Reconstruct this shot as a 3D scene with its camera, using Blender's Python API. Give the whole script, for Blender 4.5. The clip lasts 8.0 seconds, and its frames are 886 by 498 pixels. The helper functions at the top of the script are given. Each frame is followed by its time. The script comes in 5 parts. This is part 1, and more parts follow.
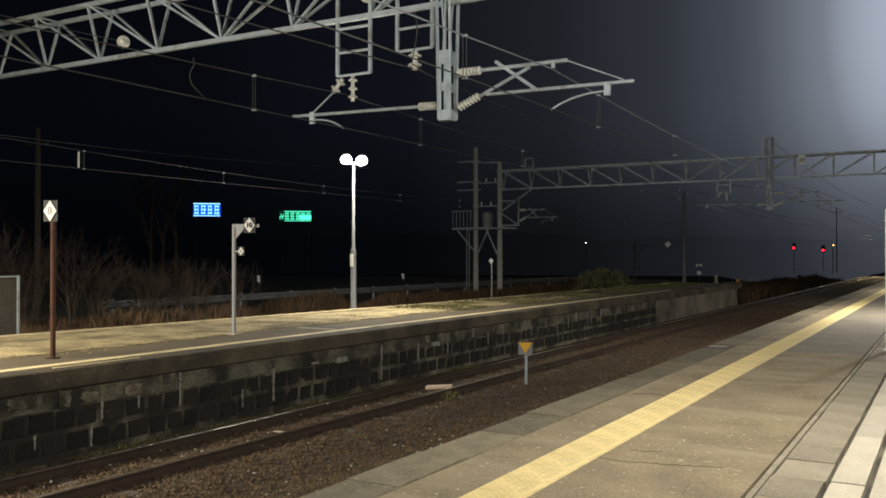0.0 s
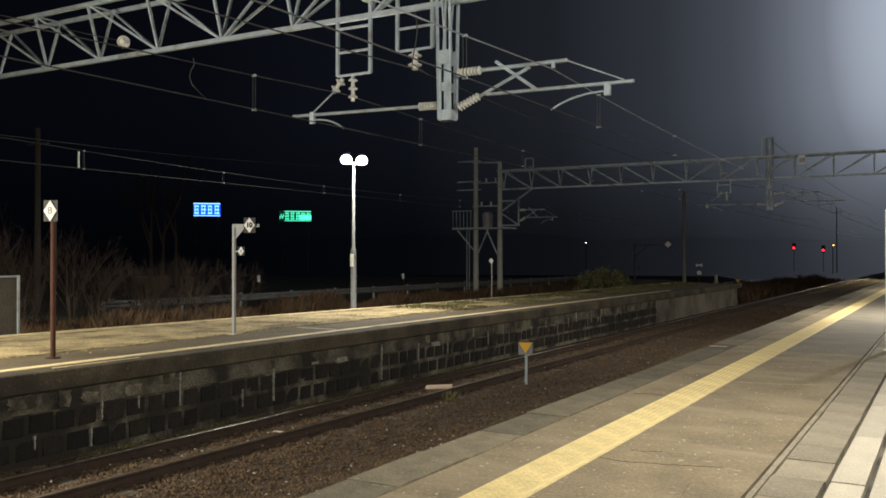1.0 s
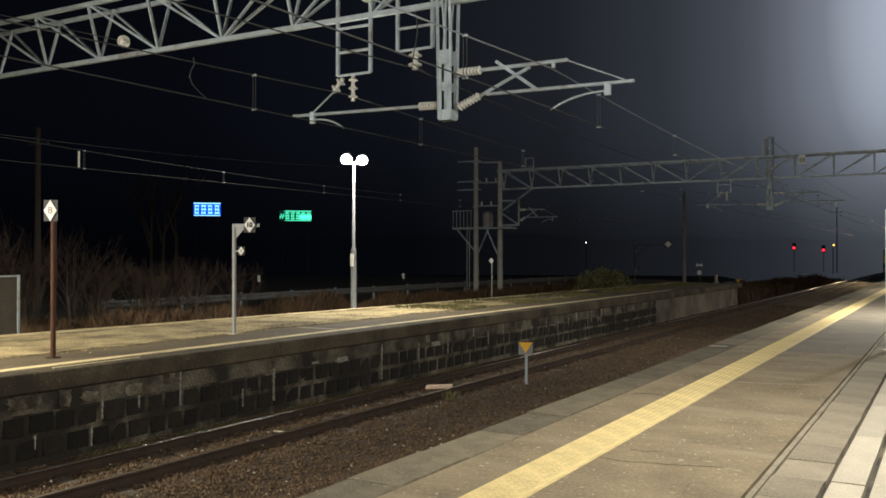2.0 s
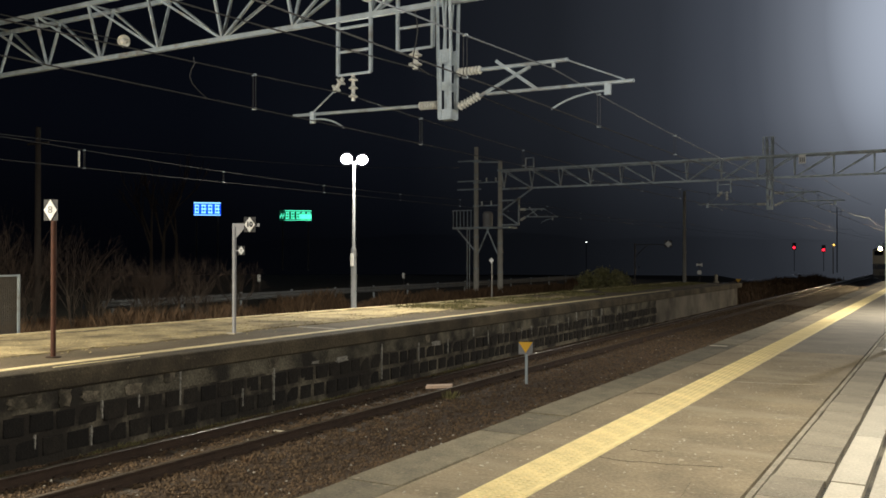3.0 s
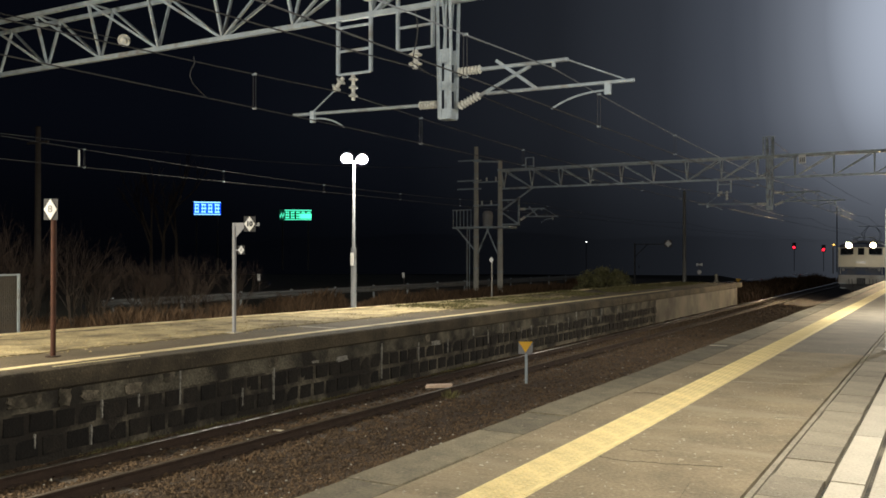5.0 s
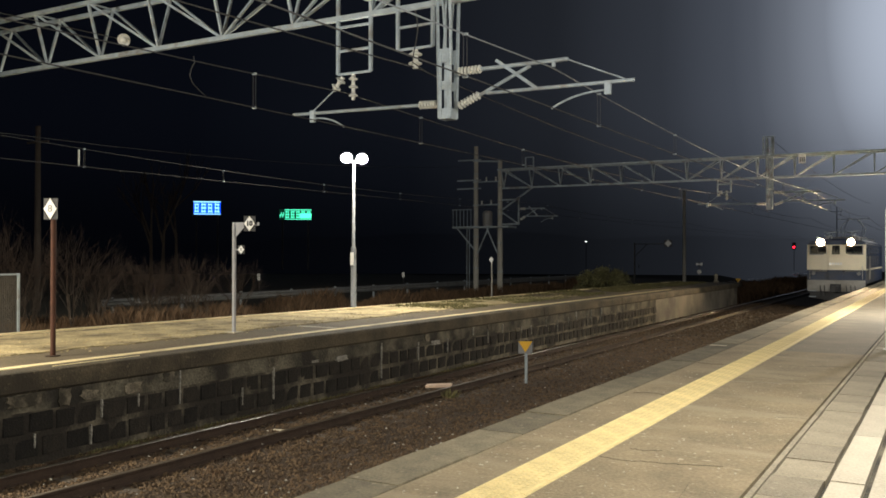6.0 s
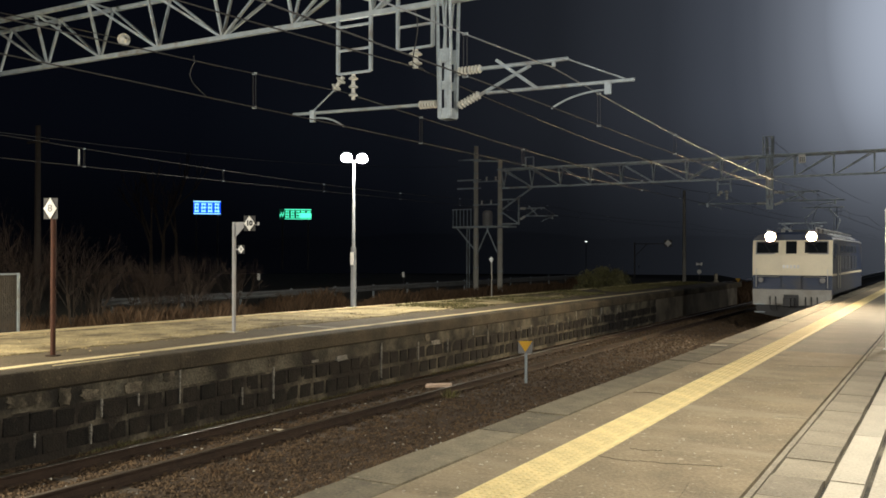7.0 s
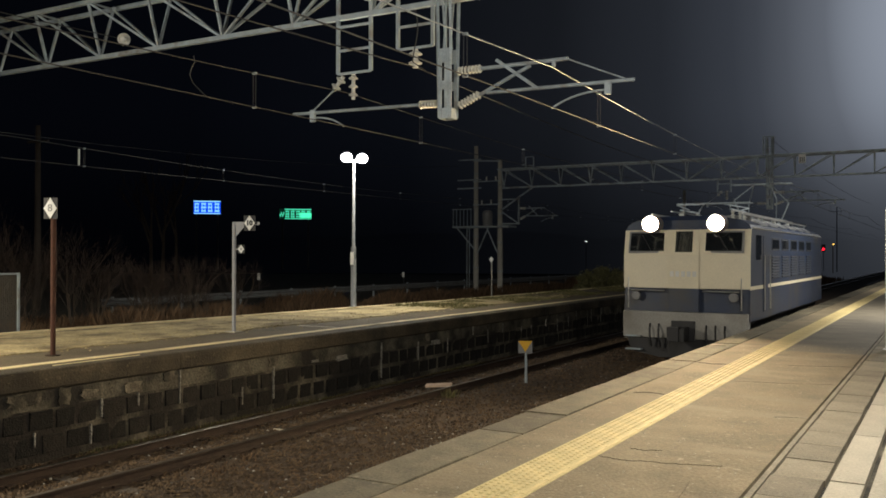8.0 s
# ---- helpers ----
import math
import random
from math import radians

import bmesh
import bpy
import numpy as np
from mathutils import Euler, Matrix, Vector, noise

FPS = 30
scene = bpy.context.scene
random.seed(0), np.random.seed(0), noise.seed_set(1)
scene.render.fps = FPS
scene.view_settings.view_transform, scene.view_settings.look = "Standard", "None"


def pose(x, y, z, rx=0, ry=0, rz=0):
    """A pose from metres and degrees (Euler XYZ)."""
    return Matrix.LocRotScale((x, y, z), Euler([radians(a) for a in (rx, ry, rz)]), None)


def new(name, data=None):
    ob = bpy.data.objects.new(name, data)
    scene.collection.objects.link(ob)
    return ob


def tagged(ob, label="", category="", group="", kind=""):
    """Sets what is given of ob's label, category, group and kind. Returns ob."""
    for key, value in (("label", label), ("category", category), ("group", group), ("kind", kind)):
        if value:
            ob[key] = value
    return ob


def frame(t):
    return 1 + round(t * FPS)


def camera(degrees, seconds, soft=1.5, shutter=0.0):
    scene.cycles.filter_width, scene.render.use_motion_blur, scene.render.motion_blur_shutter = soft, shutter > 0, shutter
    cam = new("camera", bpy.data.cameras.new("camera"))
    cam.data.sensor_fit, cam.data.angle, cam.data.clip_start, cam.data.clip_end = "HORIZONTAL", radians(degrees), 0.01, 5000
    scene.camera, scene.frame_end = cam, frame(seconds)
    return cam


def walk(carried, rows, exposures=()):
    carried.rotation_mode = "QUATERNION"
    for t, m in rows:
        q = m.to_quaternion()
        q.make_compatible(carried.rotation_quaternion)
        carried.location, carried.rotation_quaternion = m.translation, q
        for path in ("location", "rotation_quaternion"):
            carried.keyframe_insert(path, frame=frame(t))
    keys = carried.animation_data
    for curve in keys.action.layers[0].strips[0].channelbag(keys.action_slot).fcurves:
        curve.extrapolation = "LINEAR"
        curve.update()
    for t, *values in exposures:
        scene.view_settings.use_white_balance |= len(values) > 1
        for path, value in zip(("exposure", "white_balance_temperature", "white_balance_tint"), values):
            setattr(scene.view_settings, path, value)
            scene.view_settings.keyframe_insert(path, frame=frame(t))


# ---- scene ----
cam = camera(53.37, 8.0, soft=1.7)
EYE = (0.0, 0.0, 2.6)


def aim(yaw, pitch, roll):
    return pose(*EYE, 90 + pitch, 0, yaw) @ pose(0, 0, 0, 0, 0, roll)


walk(cam, [
    (0.0, aim(29.93, 0.478, 0.0)),
    (1.5, aim(29.94, 0.470, 0.01)),
    (3.0, aim(29.95, 0.440, 0.04)),
    (4.5, aim(29.95, 0.420, 0.07)),
    (6.0, aim(29.94, 0.390, 0.10)),
    (8.0, aim(29.94, 0.365, 0.13)),
], exposures=[(0.0, 0.12), (4.5, 0.14), (6.0, 0.28), (6.6, 0.28), (7.1, 0.05), (7.6, -0.32), (8.0, -0.5)])

# ---------------------------------------------------------------- night sky and lamps
world = bpy.data.worlds.new("night")
scene.world = world
world.use_nodes = True
wn, wl = world.node_tree.nodes, world.node_tree.links
wn.clear()
w_out = wn.new("ShaderNodeOutputWorld")
w_bg = wn.new("ShaderNodeBackground")
w_tc = wn.new("ShaderNodeTexCoord")
w_dot = wn.new("ShaderNodeVectorMath")
w_dot.operation = "DOT_PRODUCT"
w_flat = wn.new("ShaderNodeVectorMath")
w_flat.operation = "MULTIPLY"
w_flat.inputs[1].default_value = (1.0, 1.0, 0.45)        # the glow stands taller than it is wide
w_unit = wn.new("ShaderNodeVectorMath")
w_unit.operation = "NORMALIZE"
w_dot.inputs[1].default_value = (-0.030, 0.993, 0.110)    # centre of the lamp glare and haze painted into the sky colour
w_ramp = wn.new("ShaderNodeValToRGB")
w_ramp.color_ramp.elements[0].position = 0.55
w_ramp.color_ramp.elements[0].color = (0.0012, 0.0016, 0.0030, 1)
w_ramp.color_ramp.elements[1].position = 1.0
w_ramp.color_ramp.elements[1].color = (0.340, 0.380, 0.455, 1)
for w_at, w_col in ((0.72, (0.0016, 0.0021, 0.0037, 1)), (0.86, (0.0036, 0.0045, 0.0070, 1)), (0.935, (0.0100, 0.0116, 0.0152, 1)),
                    (0.970, (0.0230, 0.0265, 0.0340, 1)), (0.987, (0.0480, 0.0550, 0.0700, 1)), (0.9955, (0.120, 0.134, 0.162, 1))):
    w_ramp.color_ramp.elements.new(w_at).color = w_col
wl.new(w_tc.outputs["Generated"], w_flat.inputs[0])
wl.new(w_flat.outputs[0], w_unit.inputs[0])
wl.new(w_unit.outputs[0], w_dot.inputs[0])
wl.new(w_dot.outputs["Value"], w_ramp.inputs[0])
w_xyz = wn.new("ShaderNodeSeparateXYZ")
w_low = wn.new("ShaderNodeMapRange")
w_low.interpolation_type = "SMOOTHSTEP"
w_low.inputs["From Min"].default_value, w_low.inputs["From Max"].default_value = -0.02, 0.17
w_low.inputs["To Min"].default_value, w_low.inputs["To Max"].default_value = 0.38, 1.15
w_dim = wn.new("ShaderNodeVectorMath")
w_dim.operation = "SCALE"
wl.new(w_tc.outputs["Generated"], w_xyz.inputs[0])
wl.new(w_xyz.outputs["Z"], w_low.inputs["Value"])
wl.new(w_ramp.outputs[0], w_dim.inputs[0])
wl.new(w_low.outputs["Result"], w_dim.inputs["Scale"])
wl.new(w_dim.outputs[0], w_bg.inputs[0])
w_bg.inputs[1].default_value = 1.0
wl.new(w_bg.outputs[0], w_out.inputs[0])

WARM = (1.0, 0.955, 0.87)


def lamp_light(name, at, radius, power, colour):
    data = bpy.data.lights.new(name, "POINT")
    data.shadow_soft_size, data.energy, data.color = radius, power, colour
    ob = new(name, data)
    ob.location = at
    return ob


def shaded_light(name, at, size, power, colour):
    data = bpy.data.lights.new(name, "AREA")
    data.shape, data.size, data.energy, data.color = "DISK", size, power, colour
    ob = new(name, data)
    ob.location = at
    return ob


# lamps of the near platform, on posts beside and behind the camera, and of the island platform
NEAR_LAMPS = [(1.2, 7.5), (1.2, -8.0), (1.3, 26.0), (1.3, 45.0), (1.3, 58.0)]
lamp_light("platform_light", (0.45, 7.5, 5.76), 0.16, 1450, WARM)
lamp_light("platform_light", (0.45, -8.0, 5.76), 0.16, 2200, WARM)
for ly, power in ((26.0, 980), (45.0, 430), (58.0, 360)):
    shaded_light("platform_light", (0.55, ly, 5.90), 0.3, power, WARM)
ISLAND_LAMPS = [(-15.1, 20.99), (-15.6, 2.0)]
for (lx, ly), power, down in zip(ISLAND_LAMPS, (1100, 2100), (110, 2300)):
    lamp_light("island_light", (lx + 0.40, ly - 0.22, 5.26), 0.14, power, (1.0, 0.965, 0.87))
    # added unseen fill, warmer than the floodlights, to brighten the island top
    shaded_light("island_light", (lx + 0.60, ly - 0.30, 5.20), 0.3, down, (1.0, 0.87, 0.63))

# ---------------------------------------------------------------- materials


def mat(name, base, rough=0.7, metal=0.0, vary=0.25, scale=4.0, fine=60.0, bump=0.15, dirt=None, dirt_at=0.55, obj_random=0.0,
        island=0.0, specks=None, stretch=(1, 1)):
    m = bpy.data.materials.new(name)
    m.use_nodes = True
    n, l = m.node_tree.nodes, m.node_tree.links
    b = n["Principled BSDF"]
    b.inputs["Roughness"].default_value = rough
    b.inputs["Metallic"].default_value = metal
    tc = n.new("ShaderNodeTexCoord")
    geo = n.new("ShaderNodeNewGeometry")
    big = n.new("ShaderNodeTexNoise")
    big.inputs["Scale"].default_value, big.inputs["Detail"].default_value = scale, 6
    small = n.new("ShaderNodeTexNoise")
    small.inputs["Scale"].default_value, small.inputs["Detail"].default_value = fine, 4
    l.new(geo.outputs["Position"] if not obj_random else tc.outputs["Object"], big.inputs["Vector"])
    l.new(geo.outputs["Position"] if not obj_random else tc.outputs["Object"], small.inputs["Vector"])
    add = n.new("ShaderNodeMath")
    add.operation = "ADD"
    l.new(big.outputs["Fac"], add.inputs[0])
    l.new(small.outputs["Fac"], add.inputs[1])
    rng = n.new("ShaderNodeMapRange")
    rng.inputs["From Min"].default_value, rng.inputs["From Max"].default_value = 0.65, 1.35
    rng.inputs["To Min"].default_value, rng.inputs["To Max"].default_value = 1 - vary, 1 + vary
    l.new(add.outputs[0], rng.inputs["Value"])
    value = rng.outputs["Result"]
    if obj_random or island:
        r2 = n.new("ShaderNodeMapRange")
        k = obj_random or island
        r2.inputs["To Min"].default_value, r2.inputs["To Max"].default_value = 1 - k, 1 + k
        if obj_random:
            info = n.new("ShaderNodeObjectInfo")
            l.new(info.outputs["Random"], r2.inputs["Value"])
        else:
            l.new(geo.outputs["Random Per Island"], r2.inputs["Value"])
        mul = n.new("ShaderNodeMath")
        mul.operation = "MULTIPLY"
        l.new(value, mul.inputs[0])
        l.new(r2.outputs["Result"], mul.inputs[1])
        value = mul.outputs[0]
    tint = n.new("ShaderNodeVectorMath")
    tint.operation = "SCALE"
    tint.inputs[0].default_value = base
    l.new(value, tint.inputs["Scale"])
    colour = tint.outputs[0]
    if dirt:
        spots = n.new("ShaderNodeTexNoise")
        spots.inputs["Scale"].default_value, spots.inputs["Detail"].default_value = scale * 0.6, 8
        smear = n.new("ShaderNodeMapping")
        smear.inputs["Scale"].default_value = (*stretch, 1)
        l.new(geo.outputs["Position"], smear.inputs["Vector"])
        l.new(smear.outputs[0], spots.inputs["Vector"])
        dr = n.new("ShaderNodeMapRange")
        dr.inputs["From Min"].default_value, dr.inputs["From Max"].default_value = dirt_at - 0.07, dirt_at + 0.12
        l.new(spots.outputs["Fac"], dr.inputs["Value"])
        mx = n.new("ShaderNodeMix")
        mx.data_type = "RGBA"
        l.new(dr.outputs["Result"], mx.inputs["Factor"])
        l.new(colour, mx.inputs["A"])
        mx.inputs["B"].default_value = (*dirt, 1)
        colour = mx.outputs["Result"]
    if specks:
        dots = n.new("ShaderNodeTexNoise")
        dots.inputs["Scale"].default_value, dots.inputs["Detail"].default_value = 16, 3
        l.new(geo.outputs["Position"], dots.inputs["Vector"])
        d2 = n.new("ShaderNodeMapRange")
        d2.inputs["From Min"].default_value, d2.inputs["From Max"].default_value = 0.64, 0.72
        d2.inputs["To Max"].default_value = 0.75
        l.new(dots.outputs["Fac"], d2.inputs["Value"])
        m2 = n.new("ShaderNodeMix")
        m2.data_type = "RGBA"
        l.new(d2.outputs["Result"], m2.inputs["Factor"])
        l.new(colour, m2.inputs["A"])
        m2.inputs["B"].default_value = (*specks, 1)
        colour = m2.outputs["Result"]
    l.new(colour, b.inputs["Base Color"])
    if bump:
        bp = n.new("ShaderNodeBump")
        bp.inputs["Strength"].default_value, bp.inputs["Distance"].default_value = bump, 0.02
        l.new(add.outputs[0], bp.inputs["Height"])
        l.new(bp.outputs[0], b.inputs["Normal"])
    return m


def glow(name, colour, strength):
    m = bpy.data.materials.new(name)
    m.use_nodes = True
    b = m.node_tree.nodes["Principled BSDF"]
    b.inputs["Base Color"].default_value = (*colour, 1)
    b.inputs["Emission Color"].default_value = (*colour, 1)
    b.inputs["Emission Strength"].default_value = strength
    return m


def glass_mat(name, colour, rough=0.05):
    m = bpy.data.materials.new(name)
    m.use_nodes = True
    b = m.node_tree.nodes["Principled BSDF"]
    b.inputs["Base Color"].default_value = (*colour, 1)
    b.inputs["Roughness"].default_value = rough
    b.inputs["Coat Weight"].default_value = 1.0
    return m


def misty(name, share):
    """Far woods whose emission copies the sky glow, a little darker, in place of lit mist."""
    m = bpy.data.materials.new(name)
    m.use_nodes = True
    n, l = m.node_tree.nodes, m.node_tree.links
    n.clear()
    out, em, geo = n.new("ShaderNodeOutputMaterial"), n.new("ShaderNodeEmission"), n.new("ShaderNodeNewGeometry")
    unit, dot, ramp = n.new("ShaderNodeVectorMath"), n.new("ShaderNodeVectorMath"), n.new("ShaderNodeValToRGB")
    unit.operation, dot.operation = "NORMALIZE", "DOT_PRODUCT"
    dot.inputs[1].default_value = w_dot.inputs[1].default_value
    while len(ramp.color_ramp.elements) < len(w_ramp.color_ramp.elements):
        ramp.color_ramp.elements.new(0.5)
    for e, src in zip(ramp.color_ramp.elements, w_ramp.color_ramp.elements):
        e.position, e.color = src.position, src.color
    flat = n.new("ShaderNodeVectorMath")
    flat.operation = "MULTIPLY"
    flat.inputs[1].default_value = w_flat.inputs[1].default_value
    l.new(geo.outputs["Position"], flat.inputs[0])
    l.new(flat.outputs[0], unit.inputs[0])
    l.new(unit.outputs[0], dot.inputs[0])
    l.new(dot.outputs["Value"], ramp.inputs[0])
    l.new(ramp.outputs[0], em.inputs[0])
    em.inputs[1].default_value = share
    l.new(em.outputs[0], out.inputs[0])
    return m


M_ASPHALT = mat("platform_asphalt", (0.215, 0.170, 0.100), 0.85, vary=0.42, scale=1.7, fine=45, bump=0.4, dirt=(0.285, 0.238, 0.150), dirt_at=0.60, specks=(0.42, 0.36, 0.25), stretch=(0.6, 1.7))
M_ASPHALT_DARK = mat("newer_asphalt", (0.165, 0.142, 0.102), 0.85, vary=0.35, scale=1.5, fine=60, bump=0.3, dirt=(0.21, 0.185, 0.135), dirt_at=0.60, specks=(0.26, 0.23, 0.17), stretch=(0.6, 1.7))
M_SLAB = mat("coping_concrete", (0.135, 0.115, 0.072), 0.85, vary=0.5, scale=4, fine=45, bump=0.5, obj_random=0.34, specks=(0.28, 0.24, 0.16))
M_DRAIN = mat("drain_concrete", (0.25, 0.215, 0.150), 0.85, vary=0.35, scale=3, fine=45, bump=0.4, obj_random=0.18, specks=(0.36, 0.32, 0.24))
M_PALE = mat("pale_slab", (0.44, 0.395, 0.30), 0.75, vary=0.25, scale=2, fine=45, bump=0.2, obj_random=0.10)
M_TACTILE = mat("yellow_tactile", (0.72, 0.58, 0.27), 0.7, vary=0.2, scale=3, fine=60, bump=0.1, obj_random=0.04)
M_TACTILE_DIRT = mat("grimy_tactile", (0.67, 0.54, 0.25), 0.75, vary=0.3, scale=5, fine=60, bump=0.2, obj_random=0.06)
M_CRACK = mat("filled_crack", (0.085, 0.068, 0.045), 0.95, vary=0.5, scale=9)
M_WALL = mat("old_concrete", (0.13, 0.115, 0.080), 0.95, vary=0.75, scale=2.2, fine=26, bump=0.8, dirt=(0.022, 0.019, 0.014), dirt_at=0.48)
M_MORTAR = mat("pale_mortar", (0.140, 0.121, 0.084), 0.95, vary=0.8, scale=2.6, fine=22, bump=0.9, dirt=(0.022, 0.018, 0.013), dirt_at=0.465)
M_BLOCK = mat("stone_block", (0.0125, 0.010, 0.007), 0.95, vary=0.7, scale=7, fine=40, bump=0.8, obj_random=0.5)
M_NEWWALL = mat("end_concrete", (0.19, 0.165, 0.125), 0.85, vary=0.35, scale=1.2, fine=35, bump=0.4, dirt=(0.075, 0.065, 0.050), dirt_at=0.55)
M_SAND = mat("sandy_platform", (0.41, 0.330, 0.175), 0.95, vary=0.5, scale=2.4, fine=14, bump=0.45, dirt=(0.16, 0.125, 0.066), dirt_at=0.54, specks=(0.55, 0.48, 0.31), stretch=(1.0, 0.8))
M_ISLAND = mat("island_asphalt", (0.120, 0.094, 0.056), 0.9, vary=0.45, scale=1.2, fine=45, bump=0.4, specks=(0.25, 0.21, 0.13))
M_PALELINE = mat("faded_line", (0.74, 0.62, 0.36), 0.8, vary=0.25, scale=2.5, fine=40, bump=0.1, dirt=(0.30, 0.25, 0.16), dirt_at=0.63)
M_BALLAST = mat("ballast_bed", (0.052, 0.031, 0.015), 0.95, vary=0.4, scale=2, fine=30, bump=0.8)
M_STONE = mat("ballast_stone", (0.069, 0.043, 0.021), 0.9, vary=0.3, scale=1.2, fine=60, bump=0.3, island=0.55)
M_RUST = mat("rusty_steel", (0.045, 0.027, 0.017), 0.85, 0.2, vary=0.4, scale=6, fine=50, bump=0.3)
M_RAILTOP = mat("polished_rail", (0.50, 0.47, 0.42), 0.30, 1.0, vary=0.3, scale=8, bump=0.05)
M_SLEEPER = mat("sleeper", (0.075, 0.058, 0.040), 0.9, vary=0.3, scale=5, bump=0.4, obj_random=0.3)
M_GALV = mat("galvanised_steel", (0.36, 0.415, 0.445), 0.6, 0.3, vary=0.25, scale=5, fine=50, bump=0.1, dirt=(0.23, 0.22, 0.20), dirt_at=0.60)
M_INSUL = mat("porcelain", (0.62, 0.62, 0.56), 0.35, 0.0, vary=0.12, scale=20, bump=0.0)
M_WIRE = mat("dim_wire", (0.045, 0.045, 0.045), 0.7, 0.3, vary=0.1, bump=0.0)
# paler copy of the wire: the near messenger's brightness is put into its colour
M_BRIGHTWIRE = mat("lit_wire", (0.24, 0.26, 0.28), 0.5, 0.5, vary=0.1, bump=0.0)
M_LAMPPOST = mat("dull_galvanised_post", (0.085, 0.088, 0.090), 0.75, 0.1, vary=0.3, scale=6, fine=50, bump=0.1)
# darker, rougher copy of the rail head that keeps the lamp gleam down
M_RAILDIM = mat("dimmed_rail", (0.075, 0.060, 0.045), 0.5, 0.6, vary=0.4, scale=8, bump=0.1)
M_POLE = mat("concrete_pole", (0.40, 0.385, 0.34), 0.85, vary=0.2, scale=4, bump=0.2)
M_BROWNPOST = mat("rust_brown_post", (0.058, 0.019, 0.008), 0.8, 0.1, vary=0.35, scale=6, fine=50, bump=0.3)
M_GREYPOST = mat("grey_paint", (0.34, 0.345, 0.36), 0.5, 0.1, vary=0.12, scale=5, bump=0.08)
M_WHITE = mat("white_paint", (0.80, 0.80, 0.77), 0.45, vary=0.06, bump=0.03)
M_BLACK = mat("black_paint", (0.02, 0.02, 0.022), 0.5, vary=0.2, bump=0.05)
M_YELLOW = mat("sign_yellow", (0.75, 0.42, 0.02), 0.45, vary=0.1, bump=0.03)
M_PLANK = mat("bleached_board", (0.55, 0.40, 0.29), 0.8, vary=0.2, scale=8, fine=80, bump=0.3)
M_EARTH = mat("earth", (0.055, 0.048, 0.03), 0.98, vary=0.4, scale=0.6, fine=12, bump=0.6)
M_DRYGRASS = mat("dry_grass", (0.110, 0.066, 0.034), 0.9, vary=0.25, scale=1.5, bump=0.0, island=0.55)
M_GREENGRASS = mat("short_grass", (0.120, 0.108, 0.042), 0.9, vary=0.25, scale=1.5, bump=0.0, island=0.5)
M_TWIG = mat("bare_twig", (0.032, 0.019, 0.011), 0.9, vary=0.3, scale=3, bump=0.0, island=0.4)
M_BARK = mat("bark", (0.06, 0.045, 0.032), 0.95, vary=0.4, scale=6, bump=0.5)
M_LEAF = mat("leaf", (0.13, 0.125, 0.05), 0.6, vary=0.3, scale=3, bump=0.0, island=0.5)
M_FENCE = mat("mesh_fence", (0.10, 0.09, 0.075), 0.7, 0.2, vary=0.2, bump=0.05)
M_GUARD = mat("dull_guardrail", (0.15, 0.155, 0.155), 0.7, 0.1, vary=0.3, scale=3, bump=0.05)
M_COPING = mat("island_coping", (0.088, 0.070, 0.042), 0.9, vary=0.65, scale=1.4, fine=30, bump=0.7, dirt=(0.034, 0.027, 0.017), dirt_at=0.52, specks=(0.15, 0.125, 0.08))
M_LIME = mat("lime_stain", (0.27, 0.255, 0.215), 0.9, vary=0.8, scale=14, fine=50, bump=0.4)
M_PATCH = mat("bare_patch", (0.160, 0.136, 0.096), 0.95, vary=0.8, scale=5, fine=30, bump=0.7, dirt=(0.035, 0.030, 0.020), dirt_at=0.5)
M_DARKWOOD = mat("dark_wood", (0.045, 0.035, 0.028), 0.9, vary=0.3, scale=6, bump=0.3)
# emission, not lamp light, gives the far fields and hills their haze
M_HILLGLOW = misty("glowing_distance", 0.40)
M_BLUE = mat("loco_blue", (0.016, 0.031, 0.072), 0.45, vary=0.15, scale=1.5, fine=30, bump=0.04, dirt=(0.045, 0.045, 0.05), dirt_at=0.58)
M_CREAM = mat("loco_cream", (0.76, 0.69, 0.52), 0.4, vary=0.08, scale=1.5, fine=30, bump=0.03)
# body blue with shade put into the colour, so slats stay dim under the lamps
M_BLUESHADE = mat("shaded_blue", (0.020, 0.026, 0.040), 0.8, vary=0.2, scale=3, bump=0.05)
M_BEAM = mat("grimy_pale_grey", (0.33, 0.32, 0.29), 0.7, 0.0, vary=0.2, scale=2, fine=25, bump=0.1, dirt=(0.22, 0.205, 0.175), dirt_at=0.55)
M_LOCOGREY = mat("loco_grey", (0.22, 0.22, 0.22), 0.6, 0.1, vary=0.25, scale=3, bump=0.1)
M_DARKGLASS = glass_mat("dark_glass", (0.012, 0.014, 0.016))
M_CHROME = mat("bright_steel", (0.65, 0.65, 0.63), 0.3, 0.9, vary=0.1, bump=0.02)
M_LED = glow("led_face", (0.92, 0.97, 1.0), 90)
M_TUBE = glow("lamp_face", WARM, 40)
M_HEAD = glow("headlamp_glass", (1.0, 0.74, 0.42), 8500)
# emission paints bulb light on the reflector and the warm edge of the glare
M_RIMGLOW = glow("headlamp_rim_glow", (1.0, 0.66, 0.30), 1.6)
M_RED = glow("red_signal", (1.0, 0.012, 0.03), 5)
M_ORANGE = glow("sodium_lamp", (1.0, 0.55, 0.10), 4)
M_WHITELIGHT = glow("distant_lamp", (0.95, 1.0, 0.95), 6)
M_BLUESIGN = glow("blue_sign_face", (0.0, 0.09, 1.0), 1.0)
M_BLUETEXT = glow("blue_sign_text", (0.30, 0.72, 1.0), 1.6)
M_GREENSIGN = glow("green_sign_face", (0.0, 0.10, 0.05), 0.18)
